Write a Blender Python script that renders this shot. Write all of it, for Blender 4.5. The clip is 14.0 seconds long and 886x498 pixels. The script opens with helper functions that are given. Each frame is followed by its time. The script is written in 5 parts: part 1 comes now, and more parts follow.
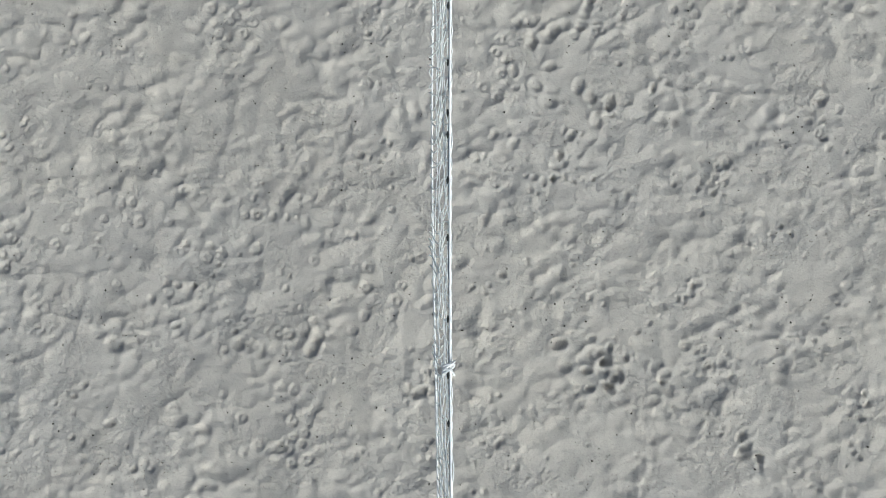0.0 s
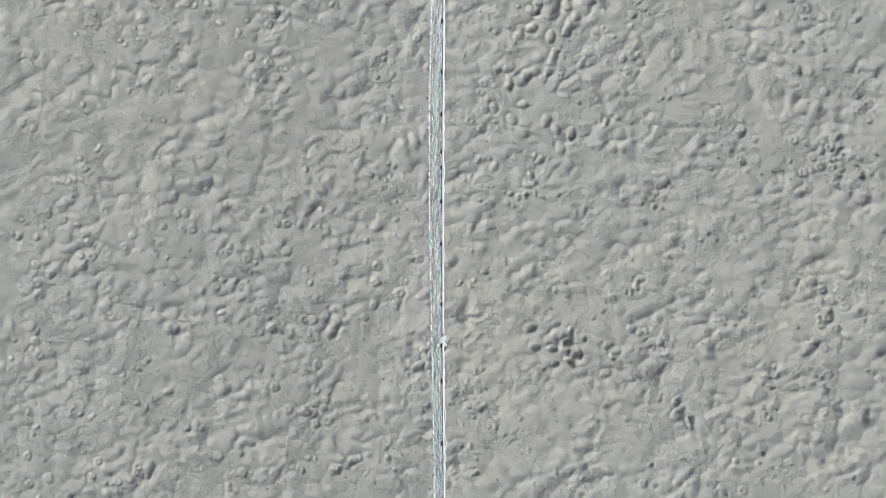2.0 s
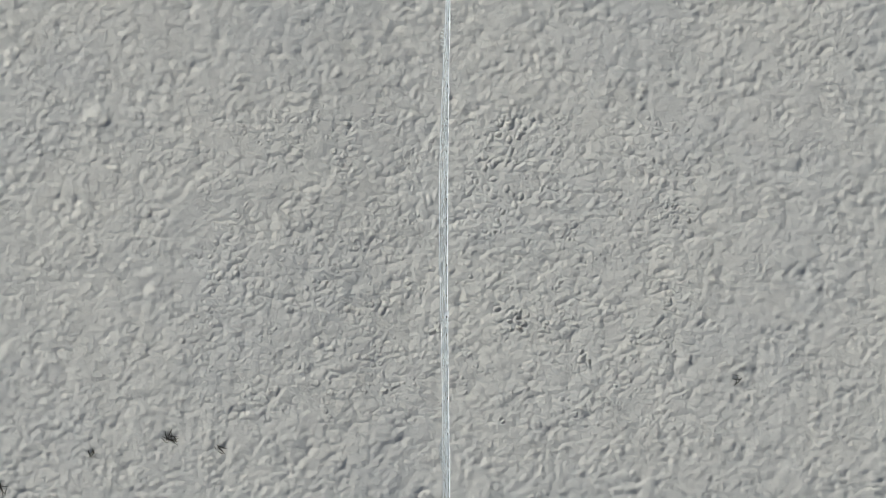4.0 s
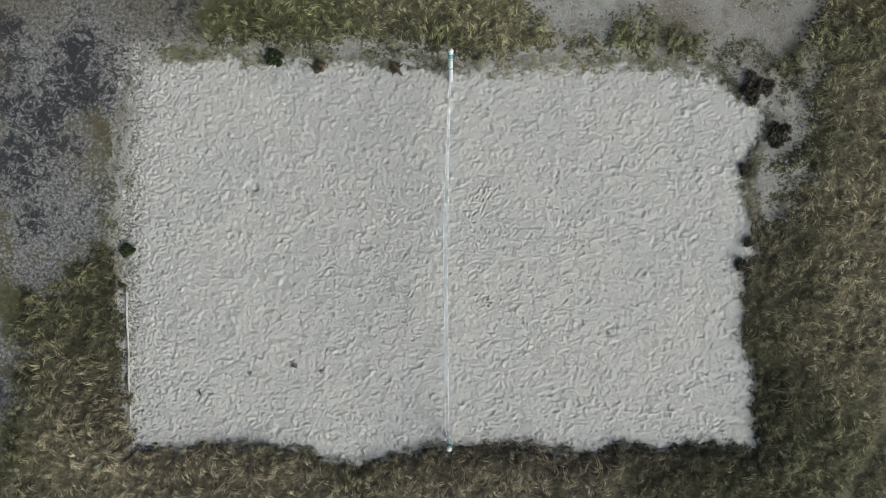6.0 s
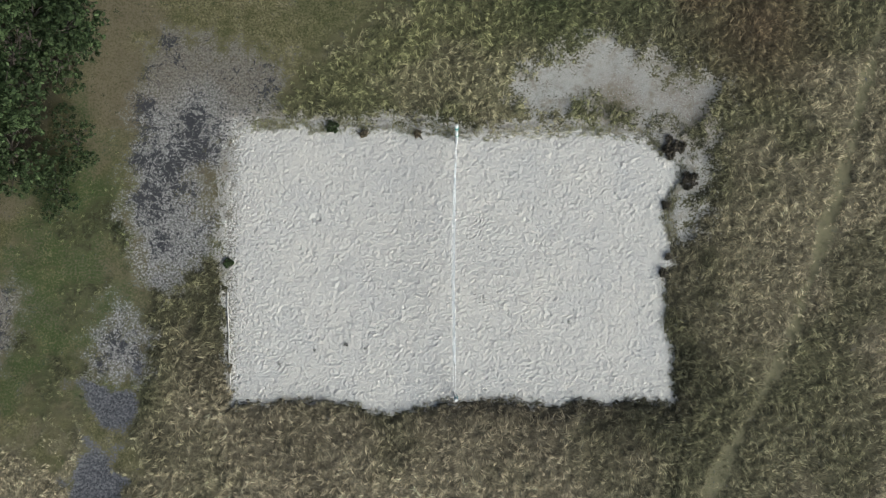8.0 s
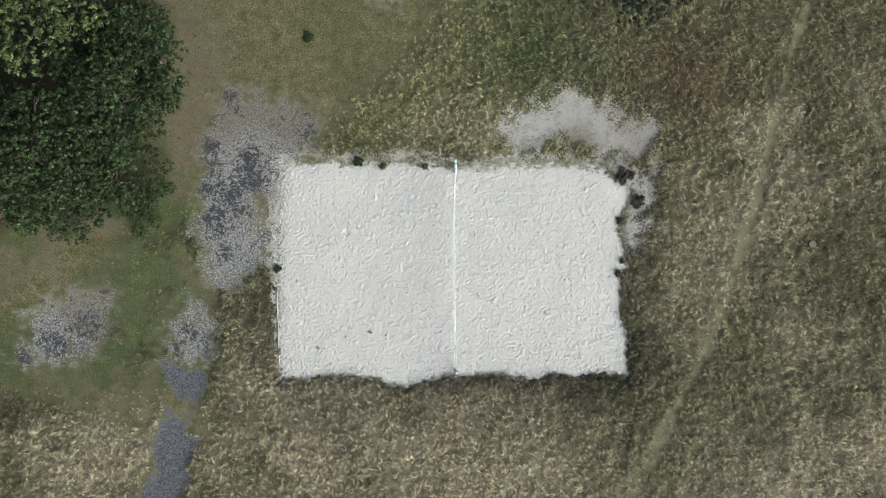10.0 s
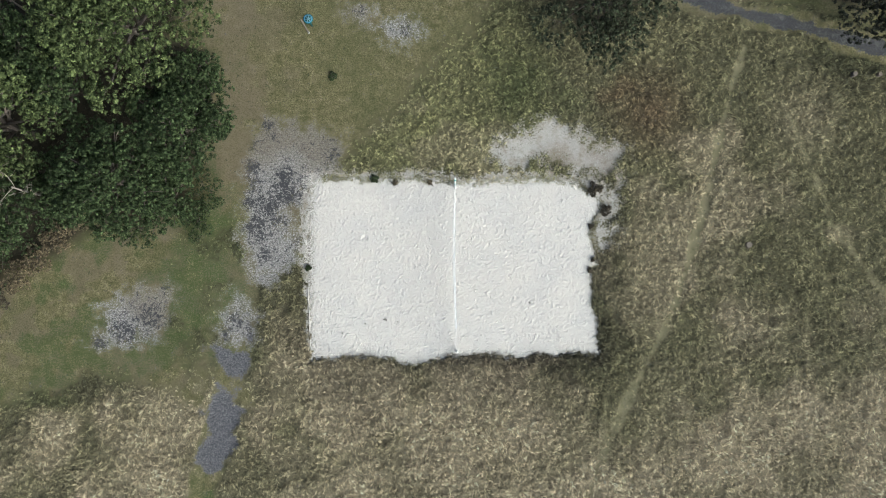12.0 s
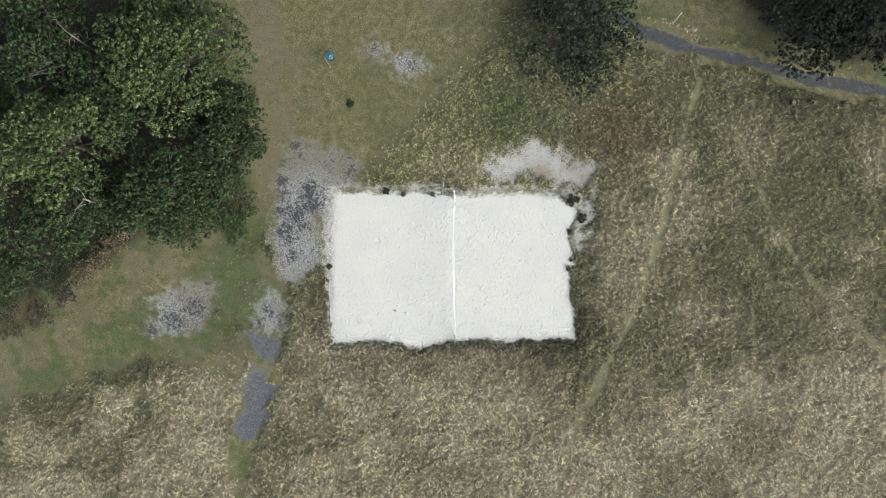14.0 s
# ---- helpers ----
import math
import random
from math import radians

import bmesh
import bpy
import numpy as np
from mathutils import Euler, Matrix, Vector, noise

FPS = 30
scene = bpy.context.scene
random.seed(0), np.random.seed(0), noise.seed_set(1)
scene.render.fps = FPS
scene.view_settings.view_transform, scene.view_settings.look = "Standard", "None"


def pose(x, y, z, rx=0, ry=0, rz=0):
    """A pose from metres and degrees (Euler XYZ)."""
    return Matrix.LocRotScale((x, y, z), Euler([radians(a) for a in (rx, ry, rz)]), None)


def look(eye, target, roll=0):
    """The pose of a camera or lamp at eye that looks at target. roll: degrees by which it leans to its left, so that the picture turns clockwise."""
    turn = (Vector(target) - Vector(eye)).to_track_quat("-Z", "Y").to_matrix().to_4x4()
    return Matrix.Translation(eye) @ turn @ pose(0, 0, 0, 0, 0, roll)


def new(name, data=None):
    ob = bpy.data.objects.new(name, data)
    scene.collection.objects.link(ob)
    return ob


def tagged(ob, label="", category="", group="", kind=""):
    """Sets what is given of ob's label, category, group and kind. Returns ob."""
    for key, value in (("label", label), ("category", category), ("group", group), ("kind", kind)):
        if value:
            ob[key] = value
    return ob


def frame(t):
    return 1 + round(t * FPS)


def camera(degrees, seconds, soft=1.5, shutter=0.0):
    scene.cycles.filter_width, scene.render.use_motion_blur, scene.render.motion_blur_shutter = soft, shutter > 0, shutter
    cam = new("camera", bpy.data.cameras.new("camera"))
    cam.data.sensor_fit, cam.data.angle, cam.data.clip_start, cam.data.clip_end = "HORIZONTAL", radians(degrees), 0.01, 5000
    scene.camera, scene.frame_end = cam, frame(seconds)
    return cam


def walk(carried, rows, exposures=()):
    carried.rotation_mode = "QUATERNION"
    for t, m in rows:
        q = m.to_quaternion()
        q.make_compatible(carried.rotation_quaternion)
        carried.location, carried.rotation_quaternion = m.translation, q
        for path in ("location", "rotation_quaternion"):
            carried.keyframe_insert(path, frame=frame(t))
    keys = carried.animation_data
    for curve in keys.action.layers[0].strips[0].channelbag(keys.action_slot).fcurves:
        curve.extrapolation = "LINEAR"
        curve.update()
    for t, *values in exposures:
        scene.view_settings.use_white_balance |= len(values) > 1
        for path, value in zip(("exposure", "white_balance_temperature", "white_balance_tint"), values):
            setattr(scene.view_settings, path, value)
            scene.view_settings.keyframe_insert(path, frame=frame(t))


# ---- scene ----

# ---------------------------------------------------------------- camera
cam = camera(58.0, 14.0, soft=1.0)
# seconds, place, then yaw, pitch and roll off the straight-down view whose top is north (+y)
PATH = [
    (0.0, 0.111, -0.528, 6.836, 1.032, 1.700, 1.090),
    (0.5, 0.099, -0.534, 6.971, 0.860, 1.724, 1.118),
    (1.0, 0.068, -0.515, 7.255, 0.505, 1.672, 1.099),
    (1.5, 0.088, -0.534, 7.740, 0.494, 1.675, 1.108),
    (2.0, 0.131, -0.550, 8.499, 0.566, 1.693, 1.121),
    (2.5, 0.155, -0.550, 9.360, 0.696, 1.642, 1.152),
    (3.0, 0.081, -0.536, 10.563, 0.383, 1.654, 1.040),
    (5.5, 0.076, 0.358, 23.354, 0.392, -0.370, 1.215),
    (6.0, 0.090, 0.510, 26.357, 0.420, -0.331, 1.223),
    (6.5, 0.153, 0.648, 29.293, 0.641, -0.220, 1.196),
    (7.0, 0.122, 0.716, 32.014, 0.689, -0.009, 1.144),
    (7.5, 0.113, 0.727, 34.624, 0.869, 0.188, 1.137),
    (8.0, 0.138, 0.697, 37.197, 1.000, 0.383, 1.150),
    (10.5, 0.338, -0.137, 49.974, 1.214, 1.781, 0.553),
    (11.0, 0.333, -0.200, 52.474, 1.189, 1.778, 0.445),
    (11.5, 0.258, -0.257, 54.936, 1.115, 1.802, 0.364),
    (12.0, 0.260, -0.288, 57.436, 1.092, 1.786, 0.331),
    (12.5, 0.332, -0.320, 59.986, 1.141, 1.793, 0.400),
    (13.0, 0.444, -0.322, 62.541, 1.228, 1.745, 0.417),
    (13.5, 0.477, -0.332, 65.105, 1.244, 1.719, 0.395),
    (14.0, 0.533, -0.338, 67.630, 1.227, 1.687, 0.392),
]
EXPOSURES = [(t, stops, 5810, 2) for t, stops in
             ((0.0, -0.18), (3.0, -0.20), (5.5, -0.21), (6.5, -0.08), (8.0, 0.15), (10.5, 0.54), (11.5, 0.62), (14.0, 0.78))]
walk(cam, [(t, pose(x, y, z, -90) @ pose(0, 0, 0, 0, 0, yaw) @ pose(0, 0, 0, 90 + pitch) @ pose(0, 0, 0, 0, 0, roll))
           for t, x, y, z, yaw, pitch, roll in PATH], EXPOSURES)

# ---------------------------------------------------------------- light
SUN_ELEVATION, SUN_BEARING = radians(34), radians(128)   # bearing clockwise from north
world = bpy.data.worlds.new("sky")
scene.world = world
world.use_nodes = True
wn = world.node_tree
sky = wn.nodes.new("ShaderNodeTexSky")
sky.sky_type, sky.sun_disc = "NISHITA", False
sky.sun_elevation, sky.sun_rotation = SUN_ELEVATION, SUN_BEARING
sky.air_density, sky.dust_density, sky.ozone_density = 0.7, 7.0, 0.4
wn.links.new(sky.outputs[0], wn.nodes["Background"].inputs[0])
wn.nodes["Background"].inputs[1].default_value = 0.11
sun = new("sun", bpy.data.lights.new("sun", "SUN"))
sun.data.energy, sun.data.angle, sun.data.color = 2.3, radians(50), (1.0, 0.98, 0.95)
sun_way = Vector((math.sin(SUN_BEARING) * math.cos(SUN_ELEVATION), math.cos(SUN_BEARING) * math.cos(SUN_ELEVATION), math.sin(SUN_ELEVATION)))
sun.matrix_world = look((0, 0, 60), Vector((0, 0, 60)) - sun_way)

# ---------------------------------------------------------------- materials


def material(name, rough=0.9):
    m = bpy.data.materials.new(name)
    m.use_nodes = True
    b = m.node_tree.nodes["Principled BSDF"]
    b.inputs["Roughness"].default_value = rough
    b.inputs["Specular IOR Level"].default_value = 0.25
    return m, m.node_tree, b


def node(t, kind, ins=(), **props):
    n = t.nodes.new(kind)
    for k, v in props.items():
        setattr(n, k, v)
    for k, v in dict(ins).items():
        if isinstance(v, bpy.types.NodeSocket):
            t.links.new(v, n.inputs[k])
        else:
            n.inputs[k].default_value = v
    return n


def spot(t, scale, detail=4.0, rough=0.55, space="Object"):
    """A noise by place, scale in cycles a metre."""
    c = node(t, "ShaderNodeTexCoord")
    return node(t, "ShaderNodeTexNoise", {"Vector": c.outputs[space], "Scale": scale, "Detail": detail, "Roughness": rough}).outputs["Fac"]


def ramp(t, fac, stops):
    n = node(t, "ShaderNodeValToRGB", {"Fac": fac})
    e = n.color_ramp.elements
    while len(e) < len(stops):
        e.new(0.5)
    for s, (p, c) in zip(e, stops):
        s.position, s.color = p, (*c, 1) if not isinstance(c, (int, float)) else (c, c, c, 1)
    return n.outputs[0]


def mix(t, fac, a, b, how="MIX"):
    n = node(t, "ShaderNodeMix", data_type="RGBA", blend_type=how)
    for s, v in ((n.inputs[0], fac), (n.inputs[6], a), (n.inputs[7], b)):
        if isinstance(v, bpy.types.NodeSocket):
            t.links.new(v, s)
        else:
            s.default_value = (*v, 1) if isinstance(v, tuple) else v
    return n.outputs[2]


def sums(t, op, a, b, clamp=False):
    n = node(t, "ShaderNodeMath", operation=op, use_clamp=clamp)
    for s, v in zip(n.inputs, (a, b)):
        if isinstance(v, bpy.types.NodeSocket):
            t.links.new(v, s)
        else:
            s.default_value = v
    return n.outputs[0]


def attr(t, name):
    return node(t, "ShaderNodeAttribute", attribute_name=name).outputs["Fac"]


def bumped(t, b, height, strength, distance):
    n = node(t, "ShaderNodeBump", {"Height": height, "Strength": strength, "Distance": distance})
    t.links.new(n.outputs[0], b.inputs["Normal"])


def plain(name, colour, rough=0.6, metal=0.0, scale=9.0, vary=0.25, bump=0.0):
    m, t, b = material(name, rough)
    n = spot(t, scale, 6)
    dark = tuple(v * (1 - vary) for v in colour)
    t.links.new(ramp(t, n, [(0.3, dark), (0.7, colour)]), b.inputs["Base Color"])
    b.inputs["Metallic"].default_value = metal
    if bump:
        bumped(t, b, spot(t, scale * 6, 3), bump, 0.01)
    return m


def sand_material():
    m, t, b = material("dry_sand", 0.95)
    big, mid, fine = spot(t, 0.35, 4), spot(t, 5.0, 5, 0.6), spot(t, 160.0, 3, 0.7)
    base = ramp(t, big, [(0.30, (0.472, 0.458, 0.425)), (0.5, (0.50, 0.48, 0.435)), (0.72, (0.53, 0.505, 0.45))])
    base = mix(t, ramp(t, mid, [(0.3, 0.0), (0.75, 0.35)]), base, (0.42, 0.41, 0.385))
    grain = ramp(t, fine, [(0.34, 0.55), (0.46, 0.96), (0.54, 1.06), (0.66, 1.32)])
    base = mix(t, 1.0, base, grain, "MULTIPLY")
    crumbs = sums(t, "MULTIPLY", ramp(t, spot(t, 62.0, 2, 0.5), [(0.655, 0.0), (0.69, 1.0)]), ramp(t, spot(t, 1.1, 3), [(0.40, 0.3), (0.65, 1.0)]))
    base = mix(t, crumbs, base, (0.13, 0.12, 0.10))
    base = mix(t, ramp(t, spot(t, 95.0, 2, 0.5), [(0.76, 0.0), (0.79, 1.0)]), base, (0.78, 0.77, 0.74))
    dirt = sums(t, "MULTIPLY", attr(t, "grime"), 0.42)
    dirt = ramp(t, sums(t, "ADD", dirt, sums(t, "SUBTRACT", spot(t, 13.0, 5, 0.72), 0.5)), [(0.40, 0.0), (0.48, 0.8)])
    base = mix(t, dirt, base, (0.10, 0.09, 0.065))
    t.links.new(base, b.inputs["Base Color"])
    rough = sums(t, "ADD", sums(t, "MULTIPLY", spot(t, 75.0, 4, 0.7), ramp(t, spot(t, 1.7, 3), [(0.35, 0.5), (0.6, 1.3)])), sums(t, "MULTIPLY", fine, 0.3))
    rubble = sums(t, "MULTIPLY", spot(t, 30.0, 5, 0.7), ramp(t, spot(t, 2.3, 4, 0.65), [(0.50, 0.0), (0.62, 2.6)]))
    rough = sums(t, "ADD", rough, rubble)
    lumps = sums(t, "MULTIPLY", ramp(t, spot(t, 7.0, 2, 0.5), [(0.36, 0.0), (0.50, 0.7), (0.64, 1.0)]), ramp(t, spot(t, 0.7, 3), [(0.38, 0.15), (0.62, 1.1)]))
    rough = sums(t, "ADD", rough, sums(t, "MULTIPLY", lumps, 0.6))
    bumped(t, b, rough, 0.7, 0.016)
    return m


def ground_material():
    m, t, b = material("meadow_ground", 0.95)
    n1, n2, n3, n4 = spot(t, 0.22, 5), spot(t, 1.6, 6, 0.65), spot(t, 9.0, 5, 0.7), spot(t, 30.0, 4, 0.7)
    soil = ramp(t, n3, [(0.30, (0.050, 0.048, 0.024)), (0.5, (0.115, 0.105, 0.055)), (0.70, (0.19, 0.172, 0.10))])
    lawn = ramp(t, n2, [(0.34, (0.092, 0.088, 0.036)), (0.5, (0.172, 0.155, 0.078)), (0.64, (0.25, 0.213, 0.128))])
    lawn = mix(t, ramp(t, n1, [(0.42, 0.0), (0.60, 0.6)]), lawn, (0.10, 0.105, 0.045))
    lawn = mix(t, ramp(t, n3, [(0.42, 0.0), (0.60, 0.85)]), lawn, (0.052, 0.052, 0.018))
    lawn = mix(t, ramp(t, n4, [(0.45, 0.0), (0.68, 0.55)]), lawn, (0.055, 0.052, 0.026))
    lawn = mix(t, sums(t, "MULTIPLY", attr(t, "dry"), ramp(t, n3, [(0.36, 1.0), (0.62, 0.25)])), lawn, (0.135, 0.112, 0.076))
    lawn = mix(t, sums(t, "MULTIPLY", attr(t, "lush"), ramp(t, n3, [(0.35, 0.2), (0.6, 0.95)])), lawn, (0.045, 0.068, 0.020))
    col = mix(t, attr(t, "short"), soil, lawn)
    blades = node(t, "ShaderNodeAttribute", attribute_name="mat").outputs["Color"]
    # mat darkened below the blades' own colour: shade between them, painted in
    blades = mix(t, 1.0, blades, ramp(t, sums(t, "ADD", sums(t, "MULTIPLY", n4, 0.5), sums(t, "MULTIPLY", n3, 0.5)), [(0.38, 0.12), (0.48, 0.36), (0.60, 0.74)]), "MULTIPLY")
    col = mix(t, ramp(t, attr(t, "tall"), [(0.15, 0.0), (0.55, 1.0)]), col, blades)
    wisp = sums(t, "ADD", attr(t, "trod"), sums(t, "ADD", sums(t, "MULTIPLY", sums(t, "SUBTRACT", n3, 0.5), 1.6), sums(t, "MULTIPLY", sums(t, "SUBTRACT", n2, 0.5), 0.8)))
    col = mix(t, ramp(t, wisp, [(0.30, 0.0), (0.90, 0.62)]), col, (0.215, 0.195, 0.118))
    # charred and ashy soil: grey dust, broken by coal-dark crusts with pale veins
    speck = sums(t, "ADD", sums(t, "MULTIPLY", sums(t, "SUBTRACT", n2, 0.5), 1.0), sums(t, "MULTIPLY", sums(t, "SUBTRACT", n3, 0.5), 1.5))
    vein = node(t, "ShaderNodeTexNoise", {"Vector": node(t, "ShaderNodeTexCoord").outputs["Object"], "Scale": 3.4, "Detail": 8.0, "Roughness": 0.80, "Distortion": 1.0}).outputs["Fac"]
    ash = ramp(t, n3, [(0.36, (0.085, 0.083, 0.079)), (0.5, (0.220, 0.213, 0.203)), (0.62, (0.42, 0.41, 0.39))])
    ash = mix(t, sums(t, "MULTIPLY", attr(t, "brown"), 0.75), ash, ramp(t, n3, [(0.35, (0.085, 0.068, 0.045)), (0.65, (0.21, 0.185, 0.14))]))
    ash = mix(t, ramp(t, n4, [(0.48, 0.0), (0.64, 0.6)]), ash, (0.075, 0.07, 0.06))
    black = ramp(t, n4, [(0.35, (0.018, 0.019, 0.023)), (0.65, (0.048, 0.050, 0.060))])
    burnt = sums(t, "ADD", sums(t, "MULTIPLY", attr(t, "crust"), 1.0), sums(t, "ADD", sums(t, "MULTIPLY", sums(t, "SUBTRACT", vein, 0.5), 7.0), sums(t, "MULTIPLY", sums(t, "SUBTRACT", n4, 0.5), 1.2)))
    ash = mix(t, ramp(t, burnt, [(0.54, 0.0), (0.74, 0.95)]), ash, black)
    edge = sums(t, "ADD", attr(t, "ash"), speck)
    col = mix(t, ramp(t, edge, [(0.32, 0.0), (0.76, 0.95)]), col, ash)
    coal = ramp(t, n3, [(0.36, (0.030, 0.031, 0.042)), (0.50, (0.076, 0.076, 0.086)), (0.62, (0.17, 0.17, 0.175))])
    coal = mix(t, ramp(t, n4, [(0.52, 0.0), (0.66, 0.6)]), coal, (0.13, 0.128, 0.13))
    coal = mix(t, ramp(t, vein, [(0.52, 0.0), (0.62, 0.6)]), coal, (0.135, 0.135, 0.145))
    edge = sums(t, "ADD", attr(t, "coal"), sums(t, "MULTIPLY", speck, 0.8))
    col = mix(t, ramp(t, edge, [(0.36, 0.0), (0.62, 0.95)]), col, coal)
    road = ramp(t, n4, [(0.34, (0.018, 0.019, 0.023)), (0.52, (0.055, 0.056, 0.060)), (0.68, (0.15, 0.15, 0.15))])
    edge = sums(t, "ADD", attr(t, "road"), sums(t, "MULTIPLY", speck, 1.8))
    road = mix(t, ramp(t, n3, [(0.40, 0.9), (0.56, 0.0)]), road, (0.030, 0.031, 0.033))
    road = mix(t, ramp(t, n2, [(0.52, 0.0), (0.68, 0.4)]), road, (0.15, 0.145, 0.13))
    col = mix(t, ramp(t, edge, [(0.42, 0.0), (0.62, 1.0)]), col, road)
    edge = sums(t, "ADD", attr(t, "sandy"), sums(t, "ADD", sums(t, "MULTIPLY", speck, 1.3), sums(t, "MULTIPLY", sums(t, "SUBTRACT", n4, 0.5), 0.8)))
    sand = ramp(t, n4, [(0.36, (0.24, 0.23, 0.21)), (0.6, (0.47, 0.455, 0.42))])
    sand = mix(t, ramp(t, n2, [(0.50, 0.0), (0.66, 0.7)]), sand, (0.19, 0.165, 0.115))
    sand = mix(t, sums(t, "MULTIPLY", attr(t, "brown"), ramp(t, n3, [(0.36, 0.2), (0.58, 0.95)])), sand, (0.15, 0.115, 0.08))
    sand = mix(t, ramp(t, n4, [(0.54, 0.0), (0.66, 0.55)]), sand, (0.13, 0.12, 0.09))
    col = mix(t, ramp(t, edge, [(0.44, 0.0), (0.70, 0.95)]), col, sand)
    # litter soil, with the shade below the crowns put into its dark colour
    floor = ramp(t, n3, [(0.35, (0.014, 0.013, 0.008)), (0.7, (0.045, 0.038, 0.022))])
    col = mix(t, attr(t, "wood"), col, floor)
    t.links.new(col, b.inputs["Base Color"])
    bumped(t, b, sums(t, "ADD", n3, sums(t, "MULTIPLY", n4, 0.6)), 0.8, 0.06)
    return m


def grass_material():
    m, t, b = material("grass_blades", 0.75)
    c = node(t, "ShaderNodeAttribute", attribute_name="tint").outputs["Color"]
    r = node(t, "ShaderNodeNewGeometry").outputs["Random Per Island"]
    t.links.new(mix(t, 1.0, c, ramp(t, r, [(0.0, 0.68), (0.5, 0.95), (0.85, 1.15), (1.0, 1.4)]), "MULTIPLY"), b.inputs["Base Color"])
    return m


def leaf_material(name, dark, light):
    m, t, b = material(name, 0.7)
    b.inputs["Specular IOR Level"].default_value = 0.12
    r = node(t, "ShaderNodeNewGeometry").outputs["Random Per Island"]
    col = ramp(t, r, [(0.0, dark), (0.6, light), (0.88, tuple(v * 1.25 for v in light)), (1.0, tuple(v * 1.9 + 0.008 for v in light))])
    col = mix(t, ramp(t, spot(t, 0.5, 3), [(0.35, 0.0), (0.7, 0.5)]), col, dark)
    col = mix(t, 1.0, col, node(t, "ShaderNodeAttribute", attribute_name="spray").outputs["Color"], "MULTIPLY")
    t.links.new(col, b.inputs["Base Color"])
    return m


SAND, GROUND, GRASS = sand_material(), ground_material(), grass_material()
LEAF_BRIGHT = leaf_material("oak_leaves", (0.018, 0.027, 0.010), (0.082, 0.104, 0.038))
LEAF_COOL = leaf_material("birch_leaves", (0.010, 0.018, 0.006), (0.046, 0.065, 0.026))
LEAF_DARK = leaf_material("pine_needles", (0.006, 0.007, 0.005), (0.021, 0.024, 0.016))
LEAF_PINE = leaf_material("grey_pine_needles", (0.010, 0.013, 0.007), (0.046, 0.055, 0.030))
LEAF_HEATH = leaf_material("heather_sprigs", (0.022, 0.019, 0.013), (0.080, 0.068, 0.048))
LEAF_DRY = leaf_material("withered_leaves", (0.042, 0.034, 0.020), (0.15, 0.122, 0.076))
BARK = plain("bark", (0.13, 0.11, 0.09), 0.9, scale=6, vary=0.5, bump=0.6)
PALE_WOOD = plain("bleached_board", (0.50, 0.48, 0.44), 0.85, scale=8, vary=0.25, bump=0.3)
DEAD_WOOD = plain("grey_dead_wood", (0.27, 0.24, 0.20), 0.9, scale=8, vary=0.35, bump=0.4)
WHITE_PAINT = plain("weathered_white_paint", (0.74, 0.74, 0.70), 0.5, scale=7, vary=0.22, bump=0.1)
PALE_ROPE = plain("white_rope", (0.93, 0.95, 0.94), 0.8, scale=30, vary=0.06)


def nylon_material():
    """White nylon cord, which lets light through."""
    m, t, b = material("white_nylon", 0.7)
    b.inputs["Base Color"].default_value = (0.92, 0.95, 0.94, 1)
    glow = node(t, "ShaderNodeBsdfTranslucent", {"Color": (0.92, 0.95, 0.94, 1)})
    both = node(t, "ShaderNodeMixShader", {0: 0.3, 1: b.outputs[0], 2: glow.outputs[0]})
    t.links.new(both.outputs[0], t.nodes["Material Output"].inputs[0])
    return m


NYLON = nylon_material()
TEAL_ROPE = plain("teal_rope", (0.06, 0.30, 0.28), 0.8, scale=30, vary=0.3)
GREY_BAND = plain("dark_grey_band", (0.46, 0.48, 0.48), 0.85, scale=14, vary=0.45)
KNOT = plain("black_ties", (0.035, 0.04, 0.04), 0.8, scale=20, vary=0.4)
BLUE = plain("blue_plastic", (0.06, 0.20, 0.30), 0.4, scale=6, vary=0.25)
PALE_BLUE = plain("pale_blue_plastic", (0.14, 0.26, 0.30), 0.45, scale=6, vary=0.2)
TEAL = plain("dark_teal_steel", (0.015, 0.10, 0.10), 0.45, metal=0.2, scale=6, vary=0.3)
CUT_WOOD = plain("weathered_cut_wood", (0.16, 0.14, 0.11), 0.85, scale=9, vary=0.3, bump=0.3)
COAL = plain("coal_crust", (0.055, 0.056, 0.066), 0.85, scale=14, vary=0.5)
ASH = plain("pale_ash", (0.27, 0.262, 0.25), 0.95, scale=12, vary=0.4)
PALE_SOIL = plain("spilt_sand", (0.42, 0.41, 0.38), 0.95, scale=12, vary=0.35)
SPECK_DARK = plain("dark_litter", (0.05, 0.045, 0.035), 0.9, scale=30, vary=0.4)
SPECK_PALE = plain("pale_shell_bits", (0.8, 0.79, 0.75), 0.6, scale=30, vary=0.1)

# ---------------------------------------------------------------- mesh helpers


